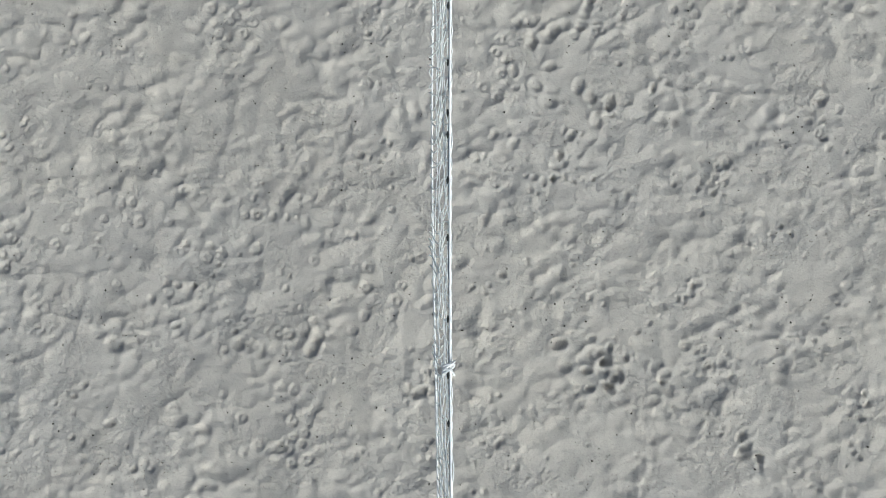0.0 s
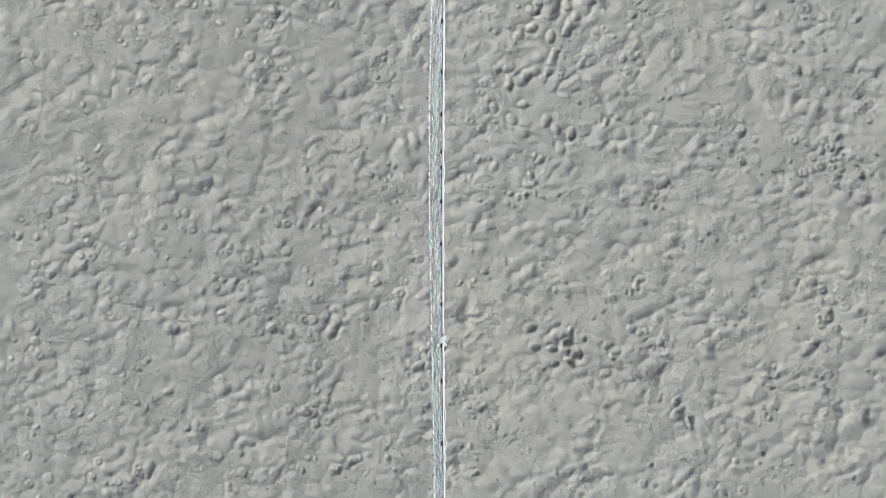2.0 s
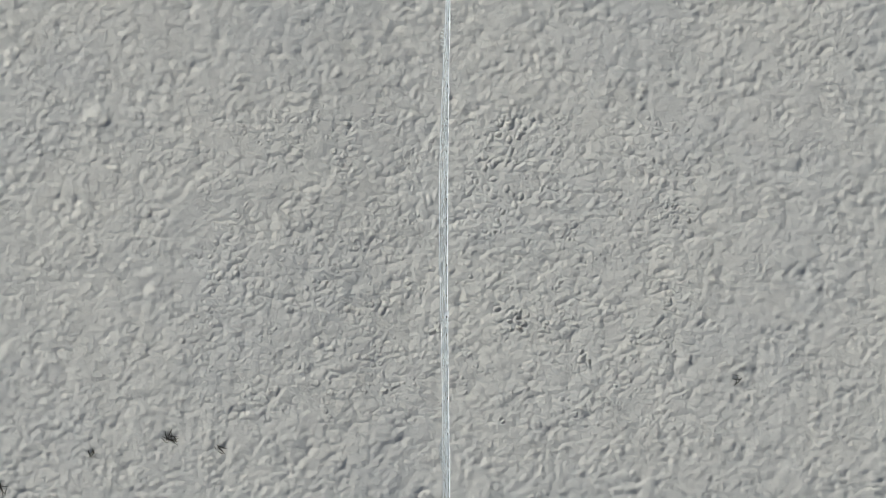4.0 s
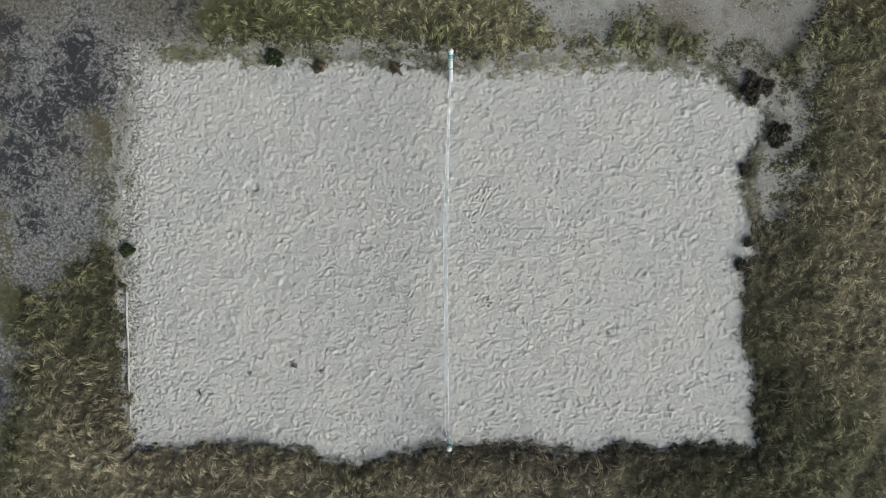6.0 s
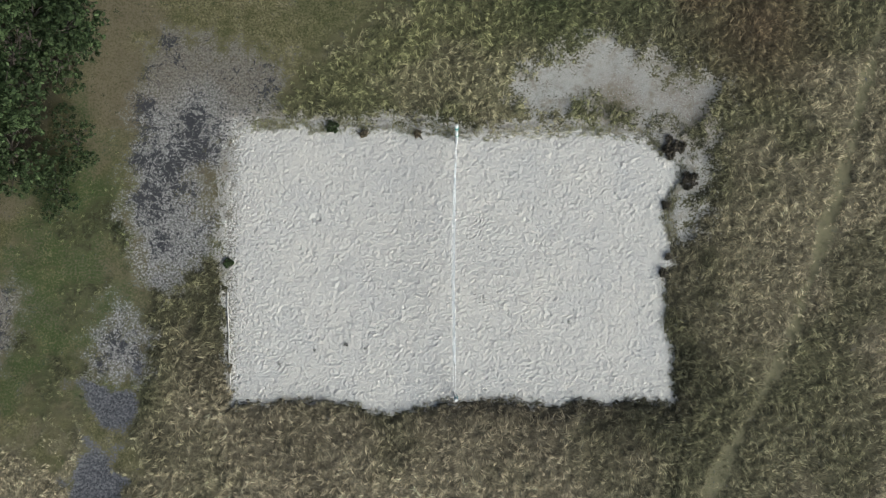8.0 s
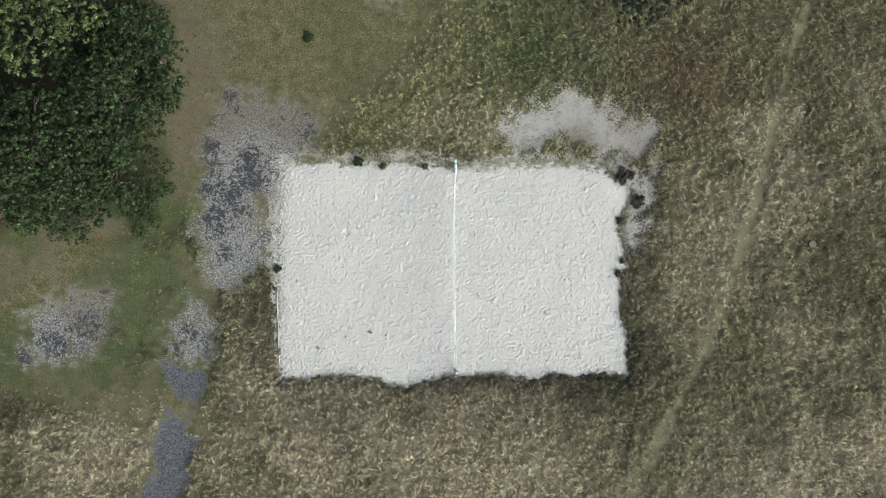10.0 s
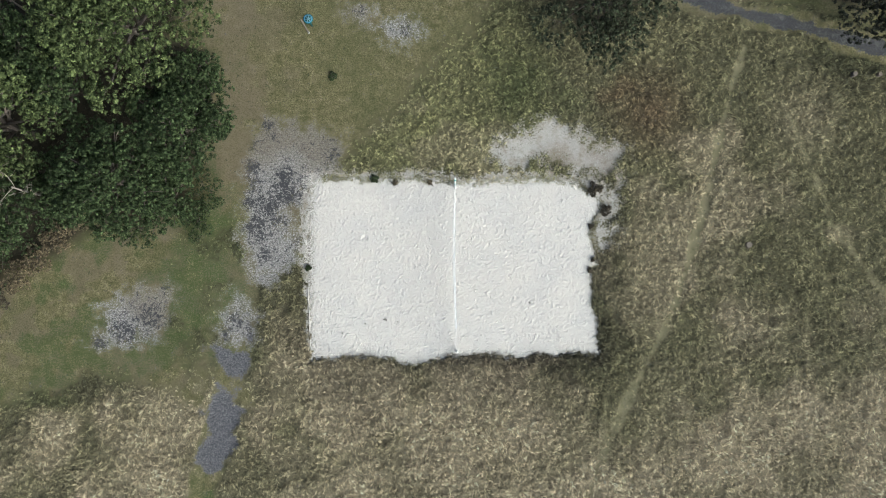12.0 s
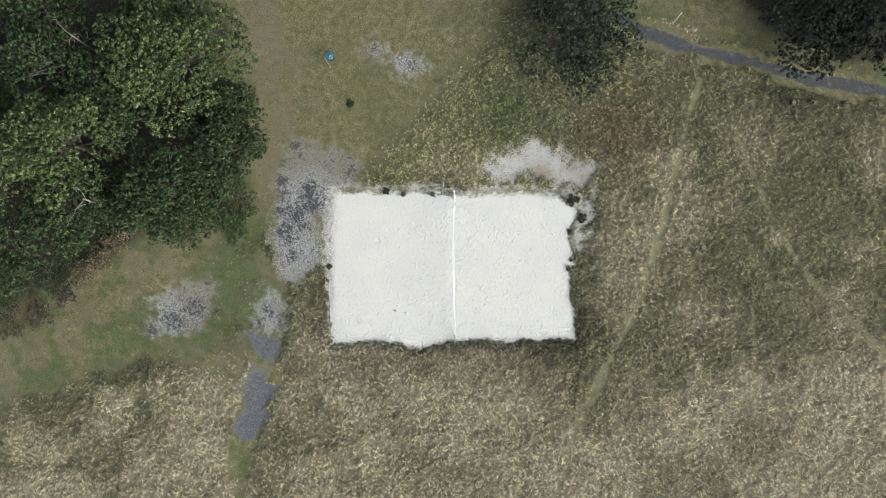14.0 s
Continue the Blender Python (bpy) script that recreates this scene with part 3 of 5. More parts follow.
# ---------------------------------------------------------------- ground: one sheet to the horizon
def lines(near, far, cell, rims):
    """Grid lines, closer together along the sand's rims."""
    a, b = near
    core = np.arange(a, b + cell / 2, cell)
    for r in rims:
        core = np.r_[core[np.abs(core - r) > 0.62], np.arange(r - 0.6, r + 0.61, 0.05)]
    core = np.sort(core)
    out = np.geomspace(0.6, far, 26)
    return np.r_[(a - out)[::-1], core, b + out]


def turf(x, y, p):
    """How far the matted grass stands over the soil."""
    a, ia = hummock(x, y, 3.1, 1)
    b, _ = hummock(x, y, 4.6, 2)
    rise = 0.6 + 0.4 * step(p["court"], -0.1, -0.9)      # lower beside the sand
    full = rise * (a * (0.04 + 0.08 * ia) + 0.04 * b) * (0.5 + 0.8 * p["clump"])
    return full * p["tall"] + 0.03 * b * np.clip(p["short"] - p["road"] - p["coal"] - 0.6 * p["dry"], 0, 1)


def blend(a, b, w):
    return a * (1 - w[..., None]) + np.array(b) * w[..., None]


def grass_tint(x, y, p):
    """The colour of the tall grass at a place."""
    c = np.broadcast_to(np.array((0.156, 0.147, 0.078)), (*np.shape(x), 3))
    c = blend(c, (0.188, 0.185, 0.086), step(y + 5 * (fbm(x, y, 0.3, 16) - 0.5), 6.0, 8.0) * step(-x - 0.2 * y, -11.0, -7.0))      # paler sward between the sand and the lawn
    c = blend(c, (0.090, 0.104, 0.042), p["green"])
    c = blend(c, (0.40, 0.34, 0.222), p["straw"] * 0.85)
    c = blend(c, (0.15, 0.105, 0.06), p["rust"] * 0.8)
    # heathy patches and the bank's painted shade
    c = blend(c, (0.050, 0.042, 0.028), p["heath_shade"] * 0.55)
    # dimmed in the north-east: the pines' shade put into the grass colour
    c = c * (1 - 0.35 * step(y + 3 * (fbm(x, y, 0.3, 15) - 0.5), 11, 16) * step(x, 23, 29))[..., None]
    c = c * (1 - 0.32 * step(np.hypot(np.maximum(np.abs(x) - 10, 0), np.maximum(np.abs(y + 1) - 5.5, 0)) + 2.5 * (fbm(x, y, 0.5, 18, 2) - 0.5), 3.6, 0.6) * step(y, 7.5, 6.0))[..., None]      # darker by the court: lens vignetting put into the grass colour
    _, own = hummock(x, y, 3.1, 1)
    _, small = hummock(x, y, 4.6, 2)
    return c * (0.70 + 0.35 * own + 0.25 * small)[..., None] * (0.75 + 0.5 * fbm(x, y, 0.7, 33, 3))[..., None]


gx, gy = lines((-41, 40), 2200, 0.165, (-10.5, 10.0)), lines((-24, 29), 2200, 0.165, (-6.2, 6.35))
X, Y = np.meshgrid(gx, gy)
P = plan(X, Y)
Z = height(X, Y, P["court"]) + turf(X, Y, P)
far = np.clip(np.maximum.reduce([X - 40, -41 - X, Y - 29, -24 - Y]) / 4, 0, 1)
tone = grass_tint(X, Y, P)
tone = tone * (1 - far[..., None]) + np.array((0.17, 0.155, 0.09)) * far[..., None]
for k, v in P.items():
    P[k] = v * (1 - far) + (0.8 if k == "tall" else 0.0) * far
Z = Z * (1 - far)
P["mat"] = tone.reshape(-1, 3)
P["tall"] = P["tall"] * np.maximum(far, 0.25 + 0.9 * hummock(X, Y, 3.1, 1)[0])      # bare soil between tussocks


def sheet(nx, ny):
    i = np.arange(nx * ny).reshape(ny, nx)
    return np.stack([i[:-1, :-1], i[:-1, 1:], i[1:, 1:], i[1:, :-1]], -1).reshape(-1, 4)


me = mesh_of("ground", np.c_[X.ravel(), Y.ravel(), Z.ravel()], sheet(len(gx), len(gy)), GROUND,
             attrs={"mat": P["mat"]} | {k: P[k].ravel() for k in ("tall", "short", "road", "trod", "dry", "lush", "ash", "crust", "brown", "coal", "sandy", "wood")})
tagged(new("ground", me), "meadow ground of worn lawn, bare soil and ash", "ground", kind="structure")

# ---------------------------------------------------------------- sand court
CELL = 0.0125
sx0, sx1, sy0, sy1 = -11.8, 11.6, -7.4, 7.4
nx, ny = int((sx1 - sx0) / CELL), int((sy1 - sy0) / CELL)


def band(low, high, seed):
    """Random relief with wavelengths from low to high metres, of unit spread."""
    g = np.random.default_rng(seed)
    spec = np.fft.rfft2(g.standard_normal((ny, nx)))
    k = np.hypot(np.fft.fftfreq(ny, CELL)[:, None], np.fft.rfftfreq(nx, CELL)[None])
    wave = 1 / np.maximum(k, 1e-6)
    spec *= np.exp(-0.5 * (np.log(wave / math.sqrt(low * high)) / (0.5 * math.log(high / low))) ** 2)
    out = np.fft.irfft2(spec, (ny, nx))
    return out / out.std()


def drifts(low, high, fall, seed):
    """Random relief of all wavelengths from low to high metres, the longer the higher, of unit spread."""
    g = np.random.default_rng(seed)
    spec = np.fft.rfft2(g.standard_normal((ny, nx)))
    k = np.maximum(np.hypot(np.fft.fftfreq(ny, CELL)[:, None], np.fft.rfftfreq(nx, CELL)[None]), 1e-6)
    spec *= k**-fall * np.exp(-((k * low) ** 2)) * (1 - np.exp(-((k * high) ** 4)))
    out = np.fft.irfft2(spec, (ny, nx))
    return out / out.std()


def soft(field, reach):
    """The same relief with its creases rounded off."""
    k = np.hypot(np.fft.fftfreq(ny, CELL)[:, None], np.fft.rfftfreq(nx, CELL)[None])
    return np.fft.irfft2(np.fft.rfft2(field) * np.exp(-2 * (math.pi * reach * k) ** 2), (ny, nx))


def pillows(x, y, scale, seed, stretch=1.3):
    """Rounded forms packed side by side with creases between them, of unit spread; upside down, they are the hollows of trampled sand."""
    a = 0.6 + seed
    u, v = (x * math.cos(a) - y * math.sin(a)) * scale, (x * math.sin(a) + y * math.cos(a)) * scale * stretch
    i, j = np.floor(u).astype(int), np.floor(v).astype(int)
    top = np.full(np.shape(x), -9.0)
    for di in (-1, 0, 1):
        for dj in (-1, 0, 1):
            p, q = (i + di) % 256, (j + dj) % 256
            d2 = (u - i - di - LATTICE[p, q]) ** 2 + (v - j - dj - LATTICE[q, (p + 91) % 256]) ** 2
            top = np.maximum(top, 0.34 * LATTICE[(p + 37) % 256, (q + 53) % 256] - d2)
    return (top - top.mean()) / top.std()


SX, SY = np.meshgrid(sx0 + np.arange(nx) * CELL, sy0 + np.arange(ny) * CELL)
patchy = np.clip(0.85 + 0.45 * band(0.9, 3.5, 6), 0.25, 1.9)     # smooth stretches beside churned ones
other = np.clip(0.8 + 0.55 * band(0.7, 2.4, 16), 0.1, 2.2)
bend_x, bend_y = 0.020 * band(0.25, 0.8, 8), 0.020 * band(0.25, 0.8, 9)
churn = 1 + 0.55 * step(SY, -2.5, -4.6) + 0.35 * step(SX, 6.0, 8.5)     # lumpier towards the bank
relief = 0.0046 * drifts(0.12, 1.4, 1.6, 1) + patchy * 0.0010 * drifts(0.025, 0.16, 0.8, 2)
relief -= patchy * 0.0060 * soft(pillows(SX + bend_x, SY * 1.25 + bend_y, 4.4, 1, 1.2), 0.010)
relief -= churn * other * 0.0050 * soft(pillows(SX * 0.9 + bend_y, SY * 1.15 + bend_x, 7.8, 2, 1.1), 0.006)


def stamp(cx, cy, long, wide, depth, turn, rim=0.45, sharp=2.0):
    """A print pressed into the sand, with a low rim thrown up round it."""
    r = 2.2 * long
    i0, i1 = int((cx - r - sx0) / CELL), int((cx + r - sx0) / CELL) + 1
    j0, j1 = int((cy - r - sy0) / CELL), int((cy + r - sy0) / CELL) + 1
    if i0 < 0 or j0 < 0 or i1 >= nx or j1 >= ny:
        return
    u, v = np.meshgrid(sx0 + np.arange(i0, i1) * CELL - cx, sy0 + np.arange(j0, j1) * CELL - cy)
    c, s = math.cos(turn), math.sin(turn)
    d = np.hypot((u * c + v * s) / long, (-u * s + v * c) / wide)
    relief[j0:j1, i0:i1] += -depth * np.exp(-d ** (2 * sharp) * 0.9) + depth * rim * np.exp(-((d - 1.25) / 0.32) ** 2)


def trodden(cx, cy, long, wide, depth, turn, rim=0.4):
    """A worn footprint: a few dents of unlike size along its length."""
    c, w = math.cos(turn), math.sin(turn)
    for k in (-0.55, 0.0, 0.5):
        q = k * long + rng.normal(0, 0.012)
        e = rng.normal(0, 0.3 * wide)
        stamp(cx + q * c - e * w, cy + q * w + e * c, long * rng.uniform(0.3, 0.5), wide * rng.uniform(0.55, 0.95), depth * rng.uniform(0.45, 0.8),
              turn + rng.normal(0, 0.5), rim * rng.uniform(0.4, 1.0), 1.7)


def heel(cx, cy, long, wide, depth, turn):
    """A scuffed print: steep on one side, with the sand pushed up into a lip on the other."""
    r = 2.6 * long
    i0, i1 = int((cx - r - sx0) / CELL), int((cx + r - sx0) / CELL) + 1
    j0, j1 = int((cy - r - sy0) / CELL), int((cy + r - sy0) / CELL) + 1
    if i0 < 0 or j0 < 0 or i1 >= nx or j1 >= ny:
        return
    u, v = np.meshgrid(sx0 + np.arange(i0, i1) * CELL - cx, sy0 + np.arange(j0, j1) * CELL - cy)
    c, s = math.cos(turn), math.sin(turn)
    a, b = (u * c + v * s) / long, (-u * s + v * c) / wide
    relief[j0:j1, i0:i1] += depth * (0.75 * np.exp(-a * a - ((b - 1.15) / 0.55) ** 2) - np.exp(-(a * a + b * b) ** 2))


def paw(cx, cy, r, depth):
    """A small round print: a groove with a low boss in the middle."""
    w = 2.0 * r
    i0, i1 = int((cx - w - sx0) / CELL), int((cx + w - sx0) / CELL) + 1
    j0, j1 = int((cy - w - sy0) / CELL), int((cy + w - sy0) / CELL) + 1
    if i0 < 0 or j0 < 0 or i1 >= nx or j1 >= ny:
        return
    u, v = np.meshgrid(sx0 + np.arange(i0, i1) * CELL - cx, sy0 + np.arange(j0, j1) * CELL - cy)
    d = np.hypot(u, v) / r
    relief[j0:j1, i0:i1] += depth * (0.35 * np.exp(-(((d - 1.45) / 0.3) ** 2)) - np.exp(-(((d - 0.7) / 0.42) ** 2)))


rng = np.random.default_rng(11)
for _ in range(520):     # old footprints all over
    r = rng.uniform(0.035, 0.06)
    trodden(rng.uniform(-11, 10.8), rng.uniform(-6.8, 6.8), r * rng.uniform(1.0, 1.6), r, rng.uniform(0.006, 0.018), rng.uniform(0, math.pi), 0.4)
for _ in range(1500):     # scuffs, most of them across the court's length
    r = rng.uniform(0.030, 0.066)
    heel(rng.uniform(-11, 10.8), rng.uniform(-6.8, 6.8), r * rng.uniform(0.9, 1.5), r, rng.uniform(0.006, 0.021), 0.35 + rng.normal(0, 0.85) + math.pi * rng.integers(0, 2))
for _ in range(250):      # knots of paw marks
    cx, cy, reach, way = rng.uniform(-11, 10.8), rng.uniform(-6.8, 6.8), rng.uniform(0.10, 0.38), rng.uniform(0, 3.14)
    for n in range(rng.integers(2, 14)):
        a, b = rng.normal(0, reach), rng.normal(0, 0.4 * reach)
        paw(cx + a * math.cos(way) - b * math.sin(way), cy + a * math.sin(way) + b * math.cos(way), rng.uniform(0.024, 0.046), rng.uniform(0.010, 0.022))
for _ in range(700):      # runs of small marks
    cx, cy, way = rng.uniform(-11, 10.8), rng.uniform(-6.8, 6.8), rng.uniform(0, 6.28)
    for n in range(rng.integers(1, 6)):
        r = rng.uniform(0.013, 0.028)
        stamp(cx + 0.09 * n * math.cos(way) + rng.normal(0, 0.06), cy + 0.09 * n * math.sin(way) + rng.normal(0, 0.06), r * rng.uniform(1.0, 1.5), r,
              rng.uniform(0.010, 0.026), rng.uniform(0, math.pi), 0.45, 2.0)
for _ in range(3600):     # lone small holes
    r = rng.uniform(0.008, 0.018)
    stamp(rng.uniform(-11, 10.8), rng.uniform(-6.8, 6.8), r * rng.uniform(1.0, 1.6), r, rng.uniform(0.006, 0.020), rng.uniform(0, math.pi), 0.3, 1.2)
for _ in range(5200):     # fretted borders
    side = rng.integers(0, 5)
    x = -10.7 + abs(rng.normal(0, 1.1)) if side < 3 else rng.uniform(-10.5, 10)
    y = rng.uniform(-6.3, 6.5) if side < 3 else (6.5 - abs(rng.normal(0, 0.4)) if side == 3 else -6.3 + abs(rng.normal(0, 0.9)))
    r = rng.uniform(0.016, 0.045)
    stamp(x, y, r * rng.uniform(1, 2.0), r, rng.uniform(0.010, 0.028), rng.normal(0, 0.5), 0.4, 1.3)
# prints that stand out
for cx, cy, long, wide, depth, turn in (
        (1.32, -1.24, 0.17, 0.10, 0.05, 110), (1.45, -1.44, 0.10, 0.07, 0.06, 80), (-0.18, -1.53, 0.15, 0.05, 0.055, 0), (-0.10, -1.45, 0.08, 0.05, 0.03, 20),
        (0.97, 0.45, 0.10, 0.06, 0.045, 75), (0.90, 0.30, 0.06, 0.05, 0.04, 30), (1.03, 0.32, 0.04, 0.035, 0.03, 0), (1.10, 0.28, 0.035, 0.03, 0.03, 0),
        (-1.66, -1.20, 0.14, 0.09, 0.045, 5), (-1.08, -1.08, 0.20, 0.09, 0.045, 60), (0.93, 1.58, 0.16, 0.06, 0.05, 35), (0.66, 1.66, 0.12, 0.08, 0.045, 20),
        (0.72, 1.48, 0.08, 0.06, 0.045, 70), (1.20, 1.80, 0.10, 0.05, 0.05, 60), (2.12, -0.60, 0.08, 0.06, 0.04, 50), (2.05, -0.72, 0.05, 0.04, 0.035, 0),
        (2.55, -1.95, 0.12, 0.07, 0.05, 100), (2.70, -2.05, 0.07, 0.06, 0.045, 60), (-2.75, -1.20, 0.16, 0.07, 0.04, 0), (-2.3, -1.05, 0.08, 0.06, 0.03, 80),
        (1.15, 2.35, 0.16, 0.10, 0.05, 120), (1.42, 2.15, 0.12, 0.08, 0.05, 40), (0.9, 2.1, 0.10, 0.06, 0.045, 10), (1.25, 2.65, 0.12, 0.07, 0.045, 150),
        (-4.03, -3.71, 0.10, 0.06, 0.05, 20), (-4.8, -2.9, 0.12, 0.05, 0.04, 10), (3.6, 2.9, 0.14, 0.06, 0.04, 70)):
    trodden(cx, cy, long, wide, depth, radians(turn), 0.5)
stamp(-6.50, 2.28, 0.24, 0.19, 0.07, 0.3, 0.25, 1.2)     # a dug hollow
stamp(-6.33, 2.20, 0.10, 0.08, 0.05, 0.3, 0.2, 1.4)
for n in range(13):       # a busy knot of prints
    for cx, cy in ((1.5, -1.35), (1.2, 2.35), (1.0, 1.0)):
        r = rng.uniform(0.025, 0.05)
        stamp(cx + rng.normal(0, 0.35), cy + rng.normal(0, 0.2), r * 1.4, r, rng.uniform(0.016, 0.034), rng.uniform(0, 3.1), 0.5, 2.0)


def laid(X, Y):
    """The sand's height at arrays of places, and how far inside the outline they lie."""
    fx, fy = np.clip((X - sx0) / CELL, 0, nx - 2), np.clip((Y - sy0) / CELL, 0, ny - 2)
    i, j = fx.astype(int), fy.astype(int)
    fx, fy = fx - i, fy - j
    z = (relief[j, i] * (1 - fx) + relief[j, i + 1] * fx) * (1 - fy) + (relief[j + 1, i] * (1 - fx) + relief[j + 1, i + 1] * fx) * fy
    inside = court(X, Y)
    return z - 0.03 - 0.5 * step(inside, -0.75, -1.1), inside


def patch(xs, ys):
    """A sheet of sand over the lines xs and ys: points, faces, dirt and the faces' middles."""
    X, Y = np.meshgrid(xs, ys)
    Z, inside = laid(X, Y)
    grime = np.maximum(step(X + 10.45, 1.7, 0.0), 0.6 * step(inside, 0.7, 0.0) * step(Y, 4.5, 6.0))
    pts, faces = np.c_[X.ravel(), Y.ravel(), Z.ravel()], sheet(len(xs), len(ys))
    return pts, faces, grime.ravel(), pts[faces].mean(1)


# the trampled middle is laid finer than the rest
wide_pts, wide_faces, wide_grime, mid = patch(np.arange(-11.2, 10.9, 0.029), np.arange(-7.0, 7.0, 0.029))
fine_pts, fine_faces, fine_grime, _ = patch(np.arange(-4.6, 4.81, 0.0130), np.arange(-3.3, 2.51, 0.0130))
wide_faces = wide_faces[~((np.abs(mid[:, 0] - 0.1) < 4.66) & (np.abs(mid[:, 1] + 0.4) < 2.87))]
me = mesh_of("sand", np.r_[wide_pts, fine_pts], np.r_[wide_faces, fine_faces + len(wide_pts)], SAND, attrs={"grime": np.r_[wide_grime, fine_grime]})
tagged(new("sand_court", me), "pale grey trampled sand of the volleyball court", "sand court", kind="structure")

# ---------------------------------------------------------------- volleyball posts and net


def bend(a, b, n, sag=0.0, wobble=0.0, seed=0):
    """Points from a to b along a slack line."""
    a, b, g = Vector(a), Vector(b), random.Random(seed)
    out = []
    for k in range(n + 1):
        u = k / n
        p = a.lerp(b, u)
        p.z -= sag * 4 * u * (1 - u)
        if 0 < k < n and wobble:
            p.x += g.uniform(-wobble, wobble)
            p.z += g.uniform(-wobble, wobble)
        out.append(p)
    return out


def post(base, top, label):
    base, top = Vector(base), Vector(top)
    ob = thing("volleyball_post", base, label=label, category="post", group="posts of the volleyball net")
    way = top - base
    bm = bmesh.new()
    tube(bm, [way * u for u in (-0.1, 0, 0.3, 0.6, 0.97, 0.99)], [0.072, 0.072, 0.071, 0.07, 0.069, 0.064], 14)
    part("shaft", bm, WHITE_PAINT, ob)
    bm = bmesh.new()
    tube(bm, [way * u for u in (0.975, 0.995, 1.008, 1.016)], [0.078, 0.082, 0.07, 0.02], 14)
    part("cap", bm, WHITE_PAINT, ob, "rounded white cap")
    for u in (0.90, 0.86, 0.82, 0.46):
        bm = bmesh.new()
        tube(bm, [way * (u + 0.012 * k / 8) + 0.079 * Vector((math.cos(k * 0.8), math.sin(k * 0.8), 0)) for k in range(17)], 0.011, 5)
        part("rope_winding", bm, TEAL_ROPE, ob, "teal rope wound round the post")
    for u in (0.74, 0.33, 0.18):
        bm = bmesh.new()
        tube(bm, [way * u, way * (u + 0.018)], 0.076, 14)
        part("clamp", bm, GREY_BAND, ob, "dark grey clamp")
    return ob


NORTH, SOUTH = ((0.03, 5.92, -0.05), (0.02, 6.30, 2.45)), ((0.22, -5.85, -0.05), (0.23, -5.61, 2.45))
post(*NORTH, "leaning white volleyball post at the grass edge")
post(*SOUTH, "white volleyball post with teal rope at the bank")

net = thing("volleyball_net", (0.08, 0.6, 1.6), label="slack white volleyball net strung between two posts", category="net")
ORIGIN = Vector(net.location)
N0, N1 = 4.75, -4.1      # where the netting ends


def head_line(y):
    """The head cord of the net."""
    u = (y - 5.3) / (-5.6 - 5.3)
    return Vector((0.03 + 0.20 * u**1.3 - 0.05 * math.sin(math.pi * u), y, 2.12 + 0.10 * (2 * u - 1) ** 2 + 0.10 * (2 * u - 1) ** 4))


def foot_line(y):
    """The foot cord, which hangs west of the head."""
    u = (y - 5.3) / (-5.6 - 5.3)
    return Vector((-0.018 - 0.09 * math.exp(-((y - 1.0) / 2.8) ** 2) + 0.12 * u**2.2, y, 1.18 + 0.12 * (2 * u - 1) ** 2))


def along(f, a, b, n):
    return [f(a + (b - a) * k / n) - ORIGIN for k in range(n + 1)]


bm = bmesh.new()
tube(bm, [Vector((0.03, 6.18, 2.24)) - ORIGIN] + along(head_line, 5.3, -5.3, 90) + [Vector((0.225, -5.60, 2.26)) - ORIGIN], 0.0065, 6)
part("head_cord", bm, PALE_ROPE, net, "tight white head cord")
bm = bmesh.new()
tube(bm, [Vector((0.03, 6.08, 1.25)) - ORIGIN] + along(foot_line, 5.2, -5.3, 90) + [Vector((0.22, -5.68, 1.30)) - ORIGIN], 0.007, 6)
part("foot_cord", bm, PALE_ROPE, net, "thin white foot cord")
# head band: a dark strip beside the cord, with white lacing over it
g = random.Random(5)
n = 240
bm = bmesh.new()
rows = []
for k in range(n + 1):
    y = N0 + (N1 - N0) * k / n
    h = head_line(y) - ORIGIN
    w = 0.004 + 0.006 * noise.noise((y * 3.1, 0, 0)) + 0.008 * noise.noise((y * 9.0, 4, 0))
    rows.append([bm.verts.new(h + Vector((dx, 0, dz))) for dx, dz in ((-0.004, 0.0), (-0.004 - w, -0.012), (-0.006 - w, -0.055), (-0.002, -0.05))])
for a, b in zip(rows, rows[1:]):
    for k in range(4):
        bm.faces.new((a[k], b[k], b[(k + 1) % 4], a[(k + 1) % 4]))
part("head_band", bm, GREY_BAND, net, "dark grey weathered head band")
bm = bmesh.new()
y, pts = N0, []
while y > N1:
    bulge = max(0.0, noise.noise((y * 1.9, 7, 0)) * 0.9 + 0.25)
    h = head_line(y) - ORIGIN
    pts.append(h + Vector((0.006 + 0.022 * bulge * (0.5 + 0.5 * math.sin(y * 47 + 3 * math.sin(y * 9))), 0, -0.004 + 0.006 * math.sin(y * 61))))
    y -= 0.02
tube(bm, pts, [0.0035 + 0.004 * max(0, noise.noise((p.y * 4, 2, 1))) for p in pts], 5)
part("lacing", bm, PALE_ROPE, net, "loose white lacing along the head cord")
for y in (4.2, 3.55, 2.9, 2.5, 1.98, 1.47, 1.06, 0.72, 0.42, 0.29, 0.02, -0.32, -0.8, -1.13, -1.41, -1.9, -2.4, -2.95):
    bm = bmesh.new()
    h = head_line(y) - ORIGIN + Vector((-0.012, 0, 0.004))
    tube(bm, [h + Vector((0, d, 0.004 * math.sin(d * 90))) for d in (-0.022, -0.012, 0, 0.012, 0.022)], [0.003, 0.007, 0.009, 0.006, 0.003], 7)
    part("knot", bm, KNOT, net, "black tie")
bm = bmesh.new()
for k in range(4):        # a bunched-up wrap of netting over the head cord
    pts = [head_line(-1.13 + 0.02 * k) - ORIGIN + Vector((0.035 * math.cos(a) - 0.01, 0.05 * math.sin(a * 0.5 + k), 0.02 * math.sin(a) + 0.012)) for a in (0.6 * q for q in range(10))]
    tube(bm, pts, 0.007, 5)
